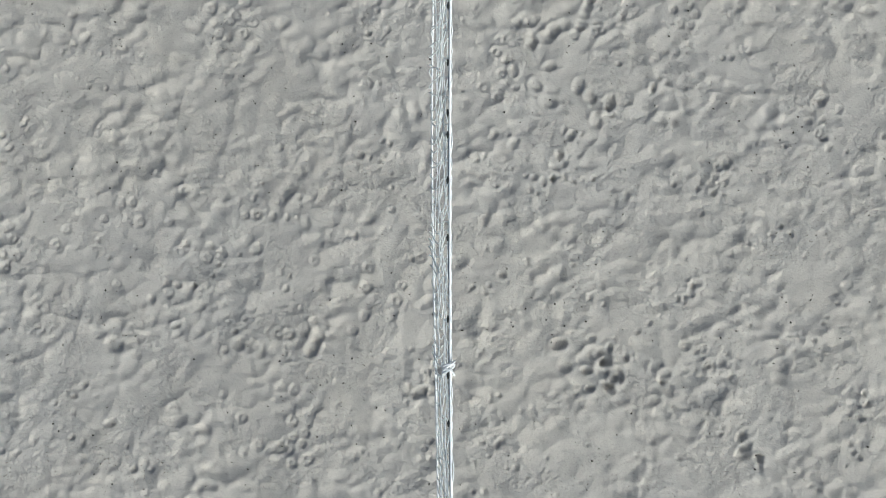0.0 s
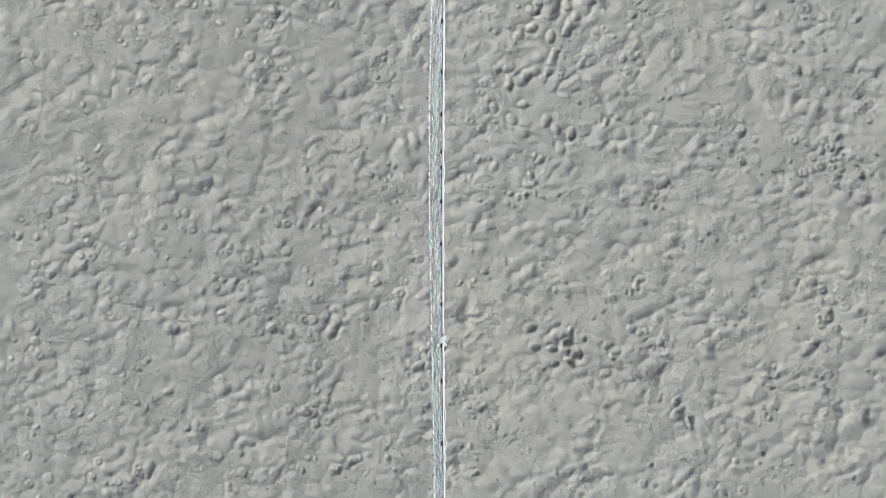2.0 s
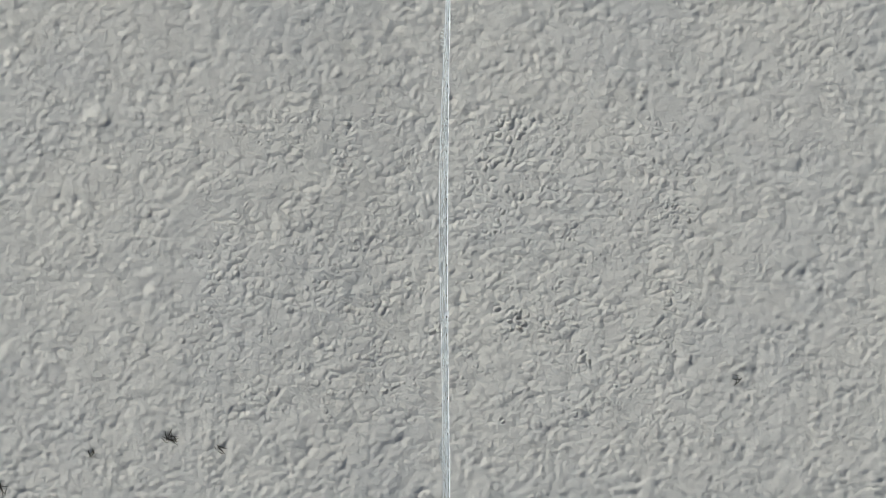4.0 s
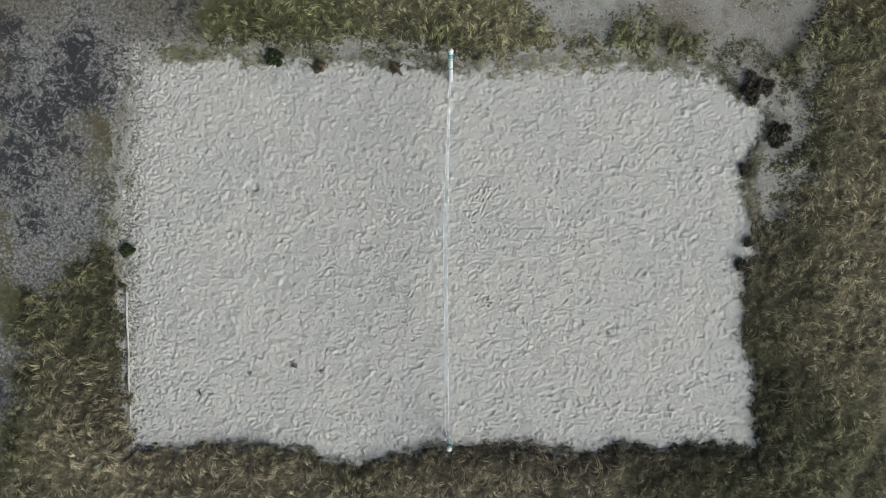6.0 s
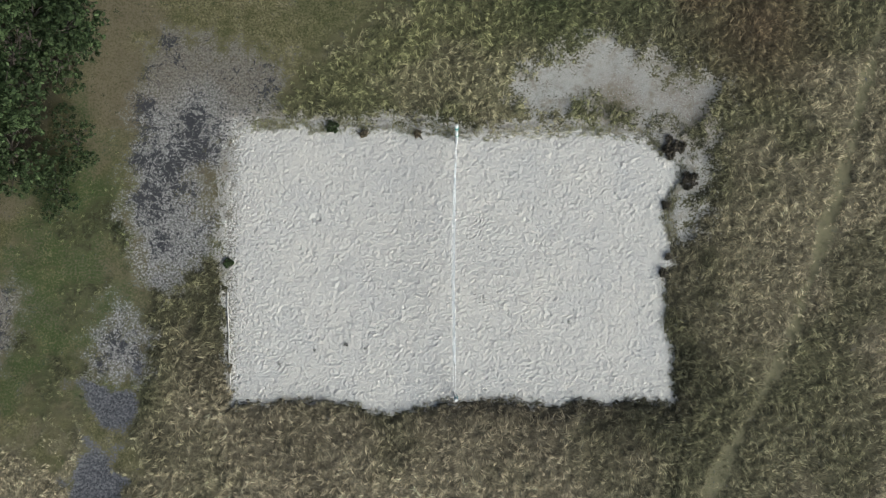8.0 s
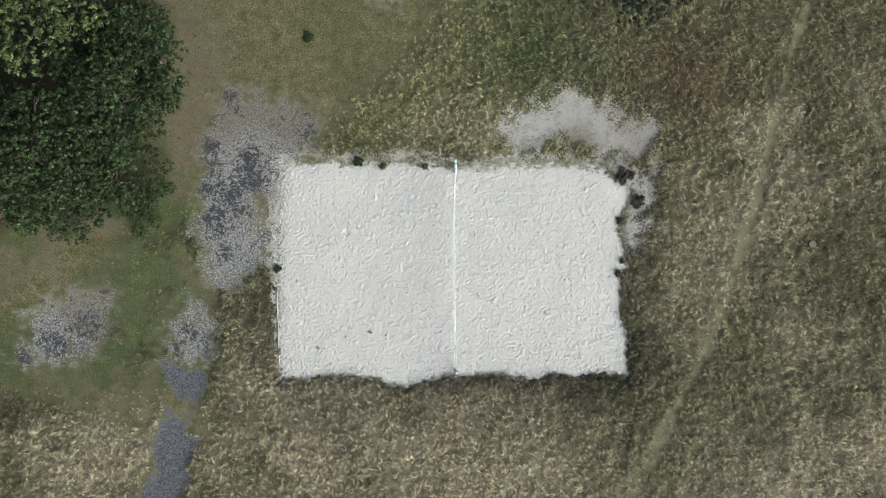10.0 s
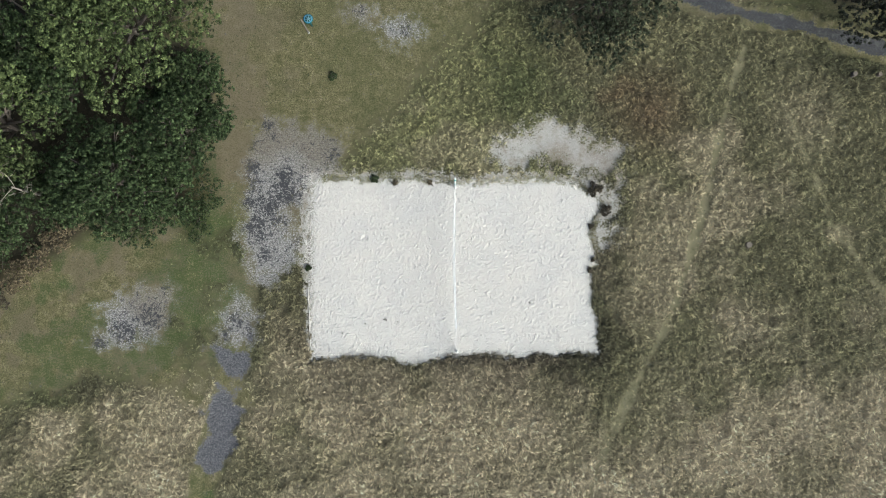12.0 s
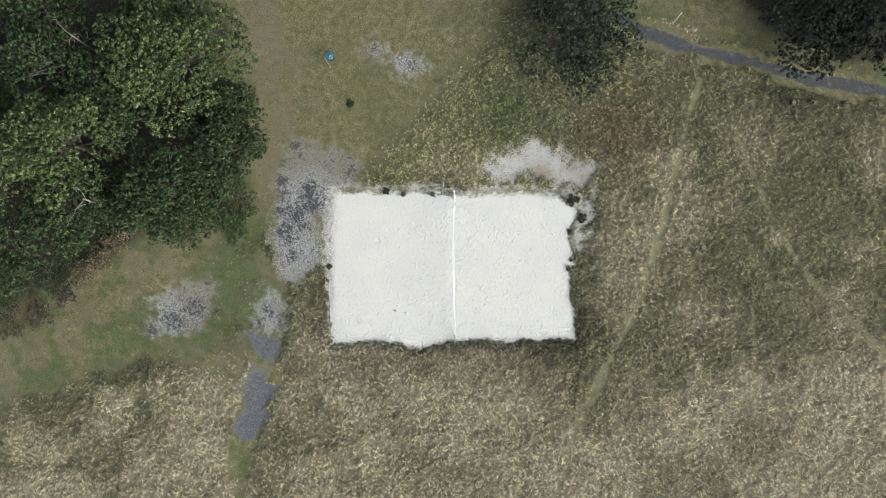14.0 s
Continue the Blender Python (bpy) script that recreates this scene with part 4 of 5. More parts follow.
part("wrap", bm, PALE_ROPE, net, "bunched white wrap over the head cord")

# the netting: limp strands that fall from head to foot in loops
COLS_N = int((N0 - N1) / 0.115)
bm = bmesh.new()
STRANDS = int(COLS_N * 1.7)
for k in range(STRANDS):
    y0 = N0 + (N1 - N0) * (k + 0.5) / STRANDS
    y0 += 0.05 * noise.noise((y0 * 2.6, 0.0, 90.0))
    swing = 0.05 * noise.noise((y0 * 0.9, 2.0, 80.0)) + 0.03 * noise.noise((y0 * 23.0, 2.0, 80.0)) + 0.03
    lag = 3.0 * noise.noise((y0 * 0.7, 5.0, 7.0)) + 1.6 * noise.noise((y0 * 19.0, 5.0, 7.0))
    pts = []
    for q in range(19):
        v = q / 18
        hang = math.sin(math.pi * v)
        y = y0 + swing * math.sin(8.5 * v + lag) + 0.09 * hang * noise.noise((y0 * 9.0, v * 3.2, 71.0)) + 0.10 * noise.noise((y0 * 0.5, 9.0, 3.0)) * v
        y = min(N0, max(N1, y))
        p = head_line(y).lerp(foot_line(y), v)
        p.x += hang * (0.028 * noise.noise((y0 * 1.3, v * 1.5, 3.0)) + 0.020 * noise.noise((y0 * 5.0, v * 2.4, 8.0)))
        p.x -= 0.075 * step(np.float64(v), 0.5, 0.85) * step(np.float64(v), 1.0, 0.9) * max(0.0, noise.noise((y0 * 1.6, 1.0, 5.0)) * 1.5 + 0.2)
        p.z -= 0.05 * hang * (0.5 + noise.noise((y0 * 2.2, v, 31.0)))
        pts.append(p - ORIGIN)
    tube(bm, pts, 0.0042, 4, False)
for k, v in enumerate((0.06, 0.16, 0.30, 0.46, 0.66)):     # meshes drawn tight along the net
    pts = []
    for q in range(241):
        y = N0 + (N1 - N0) * q / 240
        p = head_line(y).lerp(foot_line(y), v)
        p.x += -0.012 + 0.030 * noise.noise((y * 1.7, k * 4.0, 12.0)) + 0.022 * noise.noise((y * 6.5, k * 4.0, 44.0))
        p.z += 0.04 * noise.noise((y * 2.0, k * 3.0, 61.0)) - 0.02
        pts.append(p - ORIGIN)
    tube(bm, pts, 0.0045, 4, False)
part("netting", bm, NYLON, net, "limp white netting with wide meshes")

# ---------------------------------------------------------------- tall grass, short grass


def tufts(name, px, py, pz, blades, long, lift, wide, tint, seed, label, lean=0.0):
    """Tussocks of bent blades, all in one mesh: each blade a folded diamond."""
    g = np.random.default_rng(seed)
    n = len(px)
    own = np.repeat(np.arange(n), blades)
    m = len(own)
    size = np.repeat(long * g.uniform(0.6, 1.3, n), blades)
    spread = 0.035 if lean > 1 else 0.02
    way = g.uniform(0, 2 * np.pi, m)
    comb = np.repeat(-0.9 + 9.0 * (fbm(px, py, 0.45, 5, 3) - 0.5) + g.normal(0, 0.95, n), blades)
    L = size * g.uniform(0.5, 1.15, m)
    out = g.uniform(0.35, 1.0, m)
    bx, by = px[own] + g.normal(0, spread, m), py[own] + g.normal(0, spread, m)
    dx, dy = np.cos(way) + lean * np.cos(comb), np.sin(way) + lean * np.sin(comb)
    norm = np.maximum(np.hypot(dx, dy), 0.2)
    dx, dy = dx / norm, dy / norm
    base = np.stack([bx, by, pz[own] - 0.03], -1)
    mid = base + np.stack([dx * L * 0.45 * out, dy * L * 0.45 * out, L * lift * (1.05 - 0.35 * out)], -1)
    tip = base + np.stack([dx * L * out, dy * L * out, L * lift * (1.25 - 0.95 * out)], -1)
    half = (wide * g.uniform(0.6, 1.4, m))[:, None] * np.stack([-dy, dx, 0.25 * g.standard_normal(m)], -1)
    verts = np.stack([base, mid - half, tip, mid + half], 1).reshape(-1, 3)
    q = np.arange(m)[:, None] * 4
    faces = np.concatenate([q + (0, 1, 3), q + (1, 2, 3)])
    cols = np.clip(tint[own] * g.uniform(0.88, 1.12, (m, 1)), 0.005, 0.6)
    me = mesh_of(name, verts, faces, GRASS, smooth=False, attrs={"tint": np.repeat(cols, 4, 0)})
    return tagged(new(name, me), label, "grass", kind="stuff")


g = np.random.default_rng(3)


def scatter(count, key, low=0.08):
    px, py = g.uniform(-40, 40, count), g.uniform(-24, 28, count)
    p = plan(px, py)
    keep = g.random(count) < 1.7 * p[key]
    keep &= p[key] > low
    px, py = px[keep], py[keep]
    p = {k: v[keep] for k, v in p.items()}
    return px, py, height(px, py, p["court"]), p


px, py, pz, p = scatter(112000, "tall")
pz = pz + turf(px, py, p) * 0.9
dome, own = hummock(px, py, 3.1, 1)
on_top = g.random(len(px)) < 0.55 + 0.6 * dome
px, py, pz, own, p = px[on_top], py[on_top], pz[on_top], own[on_top], {k: v[on_top] for k, v in p.items()}
pz = pz + g.uniform(-0.02, 0.12, len(px))
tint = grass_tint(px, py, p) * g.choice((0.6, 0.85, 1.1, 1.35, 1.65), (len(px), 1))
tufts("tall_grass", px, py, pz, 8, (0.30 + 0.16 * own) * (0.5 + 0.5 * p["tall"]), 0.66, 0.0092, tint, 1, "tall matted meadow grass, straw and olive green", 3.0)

px, py, pz, p = scatter(150000, "short")
ok = (p["road"] < 0.3) & (p["ash"] < 0.45) & (p["coal"] < 0.45) & (p["dry"] < g.uniform(0.2, 1.0, len(px)))
px, py, pz, p = px[ok], py[ok], pz[ok], {k: v[ok] for k, v in p.items()}
tint = np.tile(np.array((0.175, 0.160, 0.080)), (len(px), 1))
tint = blend(tint, (0.075, 0.110, 0.030), np.clip(p["lush"] + 0.3 * (fbm(px, py, 0.7, 12) - 0.4), 0, 1))
tint = blend(tint, (0.16, 0.13, 0.075), p["dry"] * 0.7)
tufts("short_grass", px, py, pz, 5, 0.15, 0.5, 0.010, tint * g.uniform(0.45, 1.4, (len(px), 1)) * (0.5 + 0.95 * fbm(px, py, 0.55, 13, 3))[:, None], 2, "short worn grass of the trodden lawn", 0.3)

px, py, pz, p = scatter(16000, "short", 0.5)
ok = (fbm(px, py, 0.5, 17, 3) + g.normal(0, 0.06, len(px)) > 0.54) & (p["road"] < 0.2) & (p["ash"] < 0.5) & (p["coal"] < 0.4)
px, py, pz = px[ok], py[ok], pz[ok]
tufts("lawn_weeds", px, py, pz, 12, 0.17, 0.5, 0.014, np.array((0.060, 0.068, 0.028)) * g.uniform(0.5, 1.5, (len(px), 1)), 4, "dark green weeds scattered over the worn lawn", 0.4)

# ragged blades over the sand's rim
n = 60000
side = g.random(n)
px = np.where(side < 0.3, g.uniform(-11.2, -9.8, n), np.where(side < 0.6, g.uniform(8.8, 10.8, n), g.uniform(-10.8, 10.6, n)))
py = np.where(side < 0.6, g.uniform(-6.8, 6.8, n), np.where(side < 0.8, g.uniform(5.8, 6.9, n), g.uniform(-7.1, -5.6, n)))
p = plan(px, py)
keep = (p["court"] > -0.45) & (p["court"] < 0.16) & (g.random(n) < 0.9 * fbm(px, py, 2.5, 55, 2) - 0.45 * step(-px, 9, 10) - 0.10)
px, py, p = px[keep], py[keep], {k: v[keep] for k, v in p.items()}
tint = blend(grass_tint(px, py, p), (0.085, 0.068, 0.040), 0.75 * np.clip(step(-px, 9.5, 10.2) * step(py, 0.5, 1.5), 0, 1)) * g.choice((0.9, 1.3, 1.7), (len(px), 1))
tufts("rim_grass", px, py, height(px, py, p["court"]) * 0.5 + 0.02, 6, 0.15, 0.5, 0.006, tint, 3, "ragged grass blades over the rim of the sand", 0.8)


def clods(name, count, box, keep, size, mat, seed, label, category):
    """Broken lumps strewn over the ground, all in one mesh."""
    g = np.random.default_rng(seed)
    px, py = g.uniform(box[0], box[1], count), g.uniform(box[2], box[3], count)
    p = plan(px, py)
    ok = g.random(count) < keep(p)
    px, py, n = px[ok], py[ok], int(ok.sum())
    pz = height(px, py, p["court"][ok])
    ring = np.arange(6) * math.pi / 3
    r = size * g.uniform(0.4, 1.6, (n, 1)) * g.uniform(0.6, 1.3, (n, 6))
    turn = g.uniform(0, 6.28, (n, 1))
    low = np.stack([px[:, None] + r * np.cos(ring + turn), py[:, None] + r * np.sin(ring + turn), (pz[:, None] - 0.01) * np.ones((n, 6))], -1)
    high = np.stack([px[:, None] + 0.6 * r * np.cos(ring + turn), py[:, None] + 0.6 * r * np.sin(ring + turn), pz[:, None] + 0.8 * r * g.uniform(0.5, 1.0, (n, 6))], -1)
    top = np.stack([px, py, pz + r.mean(1) * 0.75], -1)[:, None]
    verts = np.concatenate([low, high, top], 1).reshape(-1, 3)
    q = np.arange(n)[:, None] * 13
    faces = []
    for k in range(6):
        m = (k + 1) % 6
        faces += [q + (k, m, 6 + m), q + (k, 6 + m, 6 + k), q + (6 + k, 6 + m, 12)]
    return tagged(new(name, mesh_of(name, verts, np.concatenate(faces), mat, smooth=False)), label, category, kind="stuff")


clods("coal_clods", 26000, (-27, -8, -15, 12), lambda p: step(p["ash"], 0.45, 0.7) * np.clip(p["crust"] * 1.2 - 0.25, 0, 1) + 0.5 * step(p["coal"], 0.5, 0.8), 0.030, COAL, 31, "coal-dark clods on the burnt soil", "clods")
clods("ash_clods", 22000, (-27, -8, -15, 12), lambda p: 0.30 * step(p["ash"], 0.45, 0.8) + 0.10 * step(p["coal"], 0.5, 0.8), 0.019, ASH, 32, "pale grey crumbs of ash", "clods")
clods("sand_clods", 9000, (2, 12.5, 1.5, 11), lambda p: 0.8 * step(p["sandy"], 0.5, 0.8) * step(p["court"], -0.2, -0.4), 0.026, PALE_SOIL, 33, "pale crumbs of spilt sand", "clods")

# ---------------------------------------------------------------- trees


EACH = 13      # leaves on a twig's end


def tree(name, at, tall, lobes, leaf, label, seed, leaves=14000, size=0.16, group="", bare=3, category="tree"):
    """A trunk with limbs to each lobe of the crown; lobes: dx, dy, z, radius across, radius up."""
    g = random.Random(seed)
    h = np.random.default_rng(seed)
    ob = thing(name, at, label=label, category=category, group=group)
    bm = bmesh.new()
    lean = Vector((g.uniform(-0.3, 0.3), g.uniform(-0.3, 0.3), 0))
    stem = [lean * (u * u) + Vector((0.06 * tall * math.sin(3 * u + seed) * u * 0.3, 0, tall * 0.72 * u - 0.2)) for u in (0, 0.1, 0.3, 0.55, 0.8, 1)]
    r = 0.02 * tall + 0.03
    tube(bm, stem, [r * 1.35, r, r * 0.8, r * 0.62, r * 0.42, r * 0.2], 9)
    part("trunk", bm, BARK, ob)
    verts, count = [], sum(a[3] ** 2 for a in lobes)
    for dx, dy, z, ra, ru in lobes:
        end = Vector((dx, dy, z))
        start = stem[2].lerp(stem[4], g.random())
        bm = bmesh.new()
        mid = start.lerp(end, 0.5) + Vector((g.uniform(-0.3, 0.3), g.uniform(-0.3, 0.3), 0.25))
        tube(bm, [start, mid, end], [r * 0.5, r * 0.33, r * 0.12], 6)
        for _ in range(bare):
            d = Vector((g.gauss(0, 1), g.gauss(0, 1), g.gauss(0.4, 0.5))).normalized()
            tip = end + Vector((d.x * ra, d.y * ra, d.z * ru)) * g.uniform(0.75, 1.02)
            tube(bm, [mid.lerp(end, 0.6), end.lerp(tip, 0.5) + Vector((0, 0, 0.15)), tip], [r * 0.2, r * 0.12, r * 0.04], 5)
        part("limb", bm, BARK, ob)
        # twigs' ends over the lobe's upper shell, each with a domed rosette of leaves
        k = max(4, int(leaves * 0.92 * ra**2 / count / EACH))
        d = h.standard_normal((k, 3))
        d[:, 2] = np.abs(d[:, 2]) * 0.9 - 0.25
        d /= np.linalg.norm(d, axis=1)[:, None]
        lump = 0.55 + 0.6 * h.random(k) ** 0.7
        lump *= 0.85 + 0.25 * vnoise(d[:, 0] * ra + dx + seed, d[:, 1] * ra + dy, 0.8, seed % 7)
        verts.append(np.array((dx, dy, z)) + d * (ra, ra, ru) * lump[:, None])
    twig = np.concatenate(verts)
    own = np.repeat(np.arange(len(twig)), EACH)
    m = len(own)
    out = h.standard_normal((m, 3))
    out[:, 2] = np.abs(out[:, 2]) + 0.15
    out /= np.linalg.norm(out, axis=1)[:, None]
    L = size * h.uniform(0.6, 1.2, m)
    c = twig[own] + out * (1.45 * size * h.uniform(0.5, 1.05, m) * h.uniform(0.75, 1.3, len(twig))[own])[:, None]
    face = out + 0.35 * h.standard_normal((m, 3))
    u = np.cross(face, h.standard_normal((m, 3)))
    u /= np.linalg.norm(u, axis=1)[:, None]
    w = np.cross(face, u)
    w /= np.linalg.norm(w, axis=1)[:, None]
    u, w = u * L[:, None], w * (0.48 * L)[:, None]
    v4 = np.stack([c - u, c - w + 0.1 * u, c + u, c + w + 0.1 * u], 1).reshape(-1, 3)
    own = np.repeat(h.choice((0.6, 0.85, 1.1, 1.4), len(twig))[own], 4)      # sprays of older and younger leaves
    me = mesh_of("crown", v4, np.arange(m * 4).reshape(-1, 4), leaf, smooth=False, attrs={"spray": own[:, None] * np.ones(3)})
    crown = new("crown", me)
    crown.parent = ob
    return ob


def lobed(n, reach, top, seed):
    """Lobes of a crown as wide as reach, spread over a dome."""
    g = random.Random(seed)
    out = []
    for k in range(n):
        r = math.sqrt((k + 0.5) / n) * g.uniform(0.88, 1.1)
        a = 2.399963 * k + g.uniform(-0.35, 0.35)
        ra = reach * g.uniform(0.24, 0.37)
        out.append((reach * 0.85 * r * math.cos(a), reach * 0.85 * r * math.sin(a), top * (1 - 0.42 * r * r * g.uniform(0.5, 1.3)) - ra * 0.6, ra, ra * 0.8))
    return out


WOOD = "trees of the wood beside the court"
PINES = "pines by the cinder path"
for kind, x, y, top, reach, leaf, count, size, group, seed, label in (
        ("oak_tree", -22.0, 16.2, 10.8, 5.6, LEAF_BRIGHT, 42000, 0.118, WOOD, 1, "tall leafy tree with a bright green crown"),
        ("oak_tree", -30.6, 9.6, 10.5, 4.6, LEAF_BRIGHT, 30000, 0.118, WOOD, 2, "broad leafy tree with an olive green crown"),
        ("birch_tree", -18.7, 9.2, 7.5, 3.4, LEAF_COOL, 24000, 0.108, WOOD, 3, "dense lower tree with blue-green leaves"),
        ("birch_tree", -23.2, 5.9, 7.8, 4.0, LEAF_COOL, 26000, 0.108, WOOD, 4, "dense lower tree with dark blue-green leaves"),
        ("birch_tree", -26.4, 12.4, 7.6, 2.8, LEAF_COOL, 13000, 0.108, WOOD, 5, "shaded tree with a thin greyish green crown"),
        ("birch_tree", -32.2, 16.0, 9.0, 4.2, LEAF_COOL, 17000, 0.108, WOOD, 6, "shaded tree with a dull green crown"),
        ("birch_tree", -31.0, 5.0, 6.0, 3.6, LEAF_COOL, 22000, 0.108, WOOD, 7, "low bushy tree at the wood's southern edge"),
        ("birch_tree", -36.8, 1.4, 5.6, 3.8, LEAF_COOL, 19000, 0.108, WOOD, 8, "low bushy tree at the wood's southern edge"),
        ("oak_tree", -36.0, 8.4, 9.5, 4.6, LEAF_BRIGHT, 18000, 0.108, WOOD, 9, "leafy tree deep in the wood"),
        ("birch_tree", -22.5, 20.6, 9.5, 3.8, LEAF_COOL, 12000, 0.12, WOOD, 10, "dark leafy tree behind the bright crown"),
        ("birch_tree", -28.5, 14.2, 7.5, 3.0, LEAF_COOL, 9000, 0.12, WOOD, 11, "sparse shaded tree in a gap of the wood"),
        ("birch_tree", -20.2, 4.9, 3.8, 2.4, LEAF_COOL, 10000, 0.10, WOOD, 15, "young leafy tree at the wood's edge"),
        ("birch_tree", -26.6, 5.2, 4.0, 2.4, LEAF_COOL, 10000, 0.10, WOOD, 16, "young leafy tree at the wood's edge"),
        ("birch_tree", -18.0, 9.8, 2.8, 2.0, LEAF_COOL, 7000, 0.095, WOOD, 23, "bushy young tree filling the wood's edge"),
        ("birch_tree", -17.8, 12.4, 3.0, 2.0, LEAF_COOL, 7000, 0.095, WOOD, 24, "bushy young tree filling the wood's edge"),
        ("birch_tree", -18.5, 12.7, 5.6, 2.4, LEAF_COOL, 12000, 0.10, WOOD, 18, "dense low tree below the bright crown"),
        ("birch_tree", -25.5, 16.6, 6.5, 2.8, LEAF_COOL, 8000, 0.11, WOOD, 19, "sparse shaded tree in a gap of the wood"),
        ("birch_tree", -37.5, 15.0, 8.0, 4.0, LEAF_COOL, 10000, 0.13, WOOD, 17, "shaded tree deep in the wood"),
        ("birch_tree", -33.5, 20.5, 8.0, 3.8, LEAF_COOL, 9000, 0.13, WOOD, 21, "shaded tree deep in the wood"),
        ("pine_tree", 10.0, 19.2, 5.0, 5.2, LEAF_PINE, 30000, 0.10, PINES, 12, "dark spreading pine beside the cinder path"),
        ("pine_tree", 30.2, 19.0, 5.0, 3.2, LEAF_DARK, 12000, 0.11, PINES, 22, "dark pine leaning over the cinder path"),
        ("pine_tree", 29.0, 22.4, 7.5, 5.4, LEAF_DARK, 26000, 0.11, PINES, 13, "large dark pine behind the cinder path"),
        ("pine_tree", 35.0, 21.2, 7.0, 5.2, LEAF_DARK, 26000, 0.11, PINES, 14, "large dark pine behind the cinder path"),
        ("pine_tree", 40.5, 20.0, 7.0, 4.2, LEAF_DARK, 12000, 0.12, PINES, 20, "large dark pine behind the cinder path")):
    tree(kind, (x, y, 0), top, lobed(17, reach, top, seed), leaf, label, seed, count, size, group)


def dead_tree(at, tall, seed):
    """A bare grey tree whose forked boughs show between the crowns."""
    g = random.Random(seed)
    ob = thing("dead_tree", at, label="bare dead tree with pale grey branches in the wood", category="tree", group="bare trees in the wood")
    bm = bmesh.new()
    tube(bm, [(0, 0, -0.2), (0.1, 0.05, tall * 0.5), (0.05, 0.2, tall * 0.8)], [0.10, 0.07, 0.05], 8)
    part("trunk", bm, DEAD_WOOD, ob)
    for k in range(5):
        a = k * 2.4 + g.uniform(-0.6, 0.6)
        reach = g.uniform(0.5, 1.5)
        start = Vector((0.08, 0.12, tall * g.uniform(0.5, 0.8)))
        way = Vector((math.cos(a) * reach, math.sin(a) * reach, tall * g.uniform(0.08, 0.2)))
        side = way.cross(Vector((0, 0, 1))).normalized() * g.uniform(-0.35, 0.35)
        bm = bmesh.new()
        tube(bm, [start, start + way * 0.3 + side * 0.7, start + way * 0.65 + side, start + way], [0.030, 0.024, 0.017, 0.007], 6)
        for _ in range(5):
            u = g.uniform(0.3, 0.95)
            root = start + way * u + side * (1 - abs(u - 0.55) * 2)
            out = Vector((g.gauss(0, 0.28), g.gauss(0, 0.28), 0.12))
            tube(bm, [root, root + out * 0.6 + Vector((g.gauss(0, 0.06), g.gauss(0, 0.06), 0.05)), root + out * 1.3], [0.012, 0.009, 0.005], 5)
        part("bough", bm, DEAD_WOOD, ob)
    return ob


for n, (x, y, tall) in enumerate(((-28.9, 5.0, 7.6), (-24.0, 19.8, 9.6), (-29.6, 17.6, 9.4))):
    dead_tree((x, y, 0), tall, 70 + n)
for n, (x, y, s, leaf, label) in enumerate((
        (-17.6, 5.6, 0.8, LEAF_COOL, "low green shrub at the wood's edge"), (-18.4, 3.4, 0.7, LEAF_COOL, "low green shrub at the wood's edge"),
        (-22.6, 2.9, 0.9, LEAF_COOL, "low green shrub at the wood's edge"), (-25.2, 3.4, 0.8, LEAF_COOL, "low green shrub at the wood's edge"),
        (-27.2, 3.5, 0.55, LEAF_DRY, "withered brown shrub at the wood's edge"), (-28.6, 2.0, 0.65, LEAF_DRY, "withered brown shrub at the wood's edge"),
        (-30.0, 0.6, 0.65, LEAF_DRY, "withered brown shrub at the wood's edge"), (-31.4, -0.8, 0.65, LEAF_DRY, "withered brown shrub at the wood's edge"),
        (-32.9, -2.2, 0.6, LEAF_HEATH, "dark withered shrub at the wood's edge"), (-35.0, -3.9, 0.7, LEAF_HEATH, "dark withered shrub at the wood's edge"),
        (-37.6, -4.6, 0.8, LEAF_HEATH, "dark withered shrub at the wood's edge"), (-37.2, -1.6, 1.0, LEAF_COOL, "low green shrub at the wood's edge"),
        (-31.8, 2.0, 1.1, LEAF_COOL, "low green shrub at the wood's edge"), (-34.2, -0.6, 1.1, LEAF_COOL, "low green shrub at the wood's edge"), (-29.2, 4.3, 1.0, LEAF_COOL, "low green shrub at the wood's edge"))):
    tree("shrub", (x, y, 0), 1.6 * s, lobed(8, 2.0 * s, 1.6 * s, 30 + n), leaf, label, 30 + n, 4800, 0.058, "shrubs at the wood's edge", 4, "shrub")

DARK_TUFT = "small dark heather tuft beside the sand"
for n, (x, y, r, leaf, label) in enumerate((
        (10.0, 5.85, 0.52, LEAF_HEATH, "dark low heather cushion at the sand's corner"), (10.8, 4.3, 0.40, LEAF_HEATH, "dark low heather cushion beside the sand"),
        (9.74, 3.2, 0.15, LEAF_HEATH, DARK_TUFT), (9.92, 0.8, 0.13, LEAF_HEATH, DARK_TUFT),
        (9.72, 0.05, 0.20, LEAF_HEATH, DARK_TUFT), (-10.55, 0.1, 0.20, LEAF_COOL, "dark green weed tuft at the sand's edge"),
        (-5.8, 6.55, 0.28, LEAF_COOL, "dark green weed tuft at the sand's edge"),
        (-4.32, 6.25, 0.17, LEAF_DRY, "small withered tuft at the sand's edge"), (-1.83, 6.3, 0.15, LEAF_DRY, "small withered tuft at the sand's edge"),
        (-8.9, 14.0, 0.30, LEAF_COOL, "small dark green tuft on the lawn"))):
    tree("heather", (x, y, 0.0), r * 0.7, lobed(9, r * 1.05, r * 0.42, 50 + n), leaf, label, 50 + n, int(700 + 5500 * r), 0.042, "cushions round the sand", 0, "heather")

# ---------------------------------------------------------------- small things


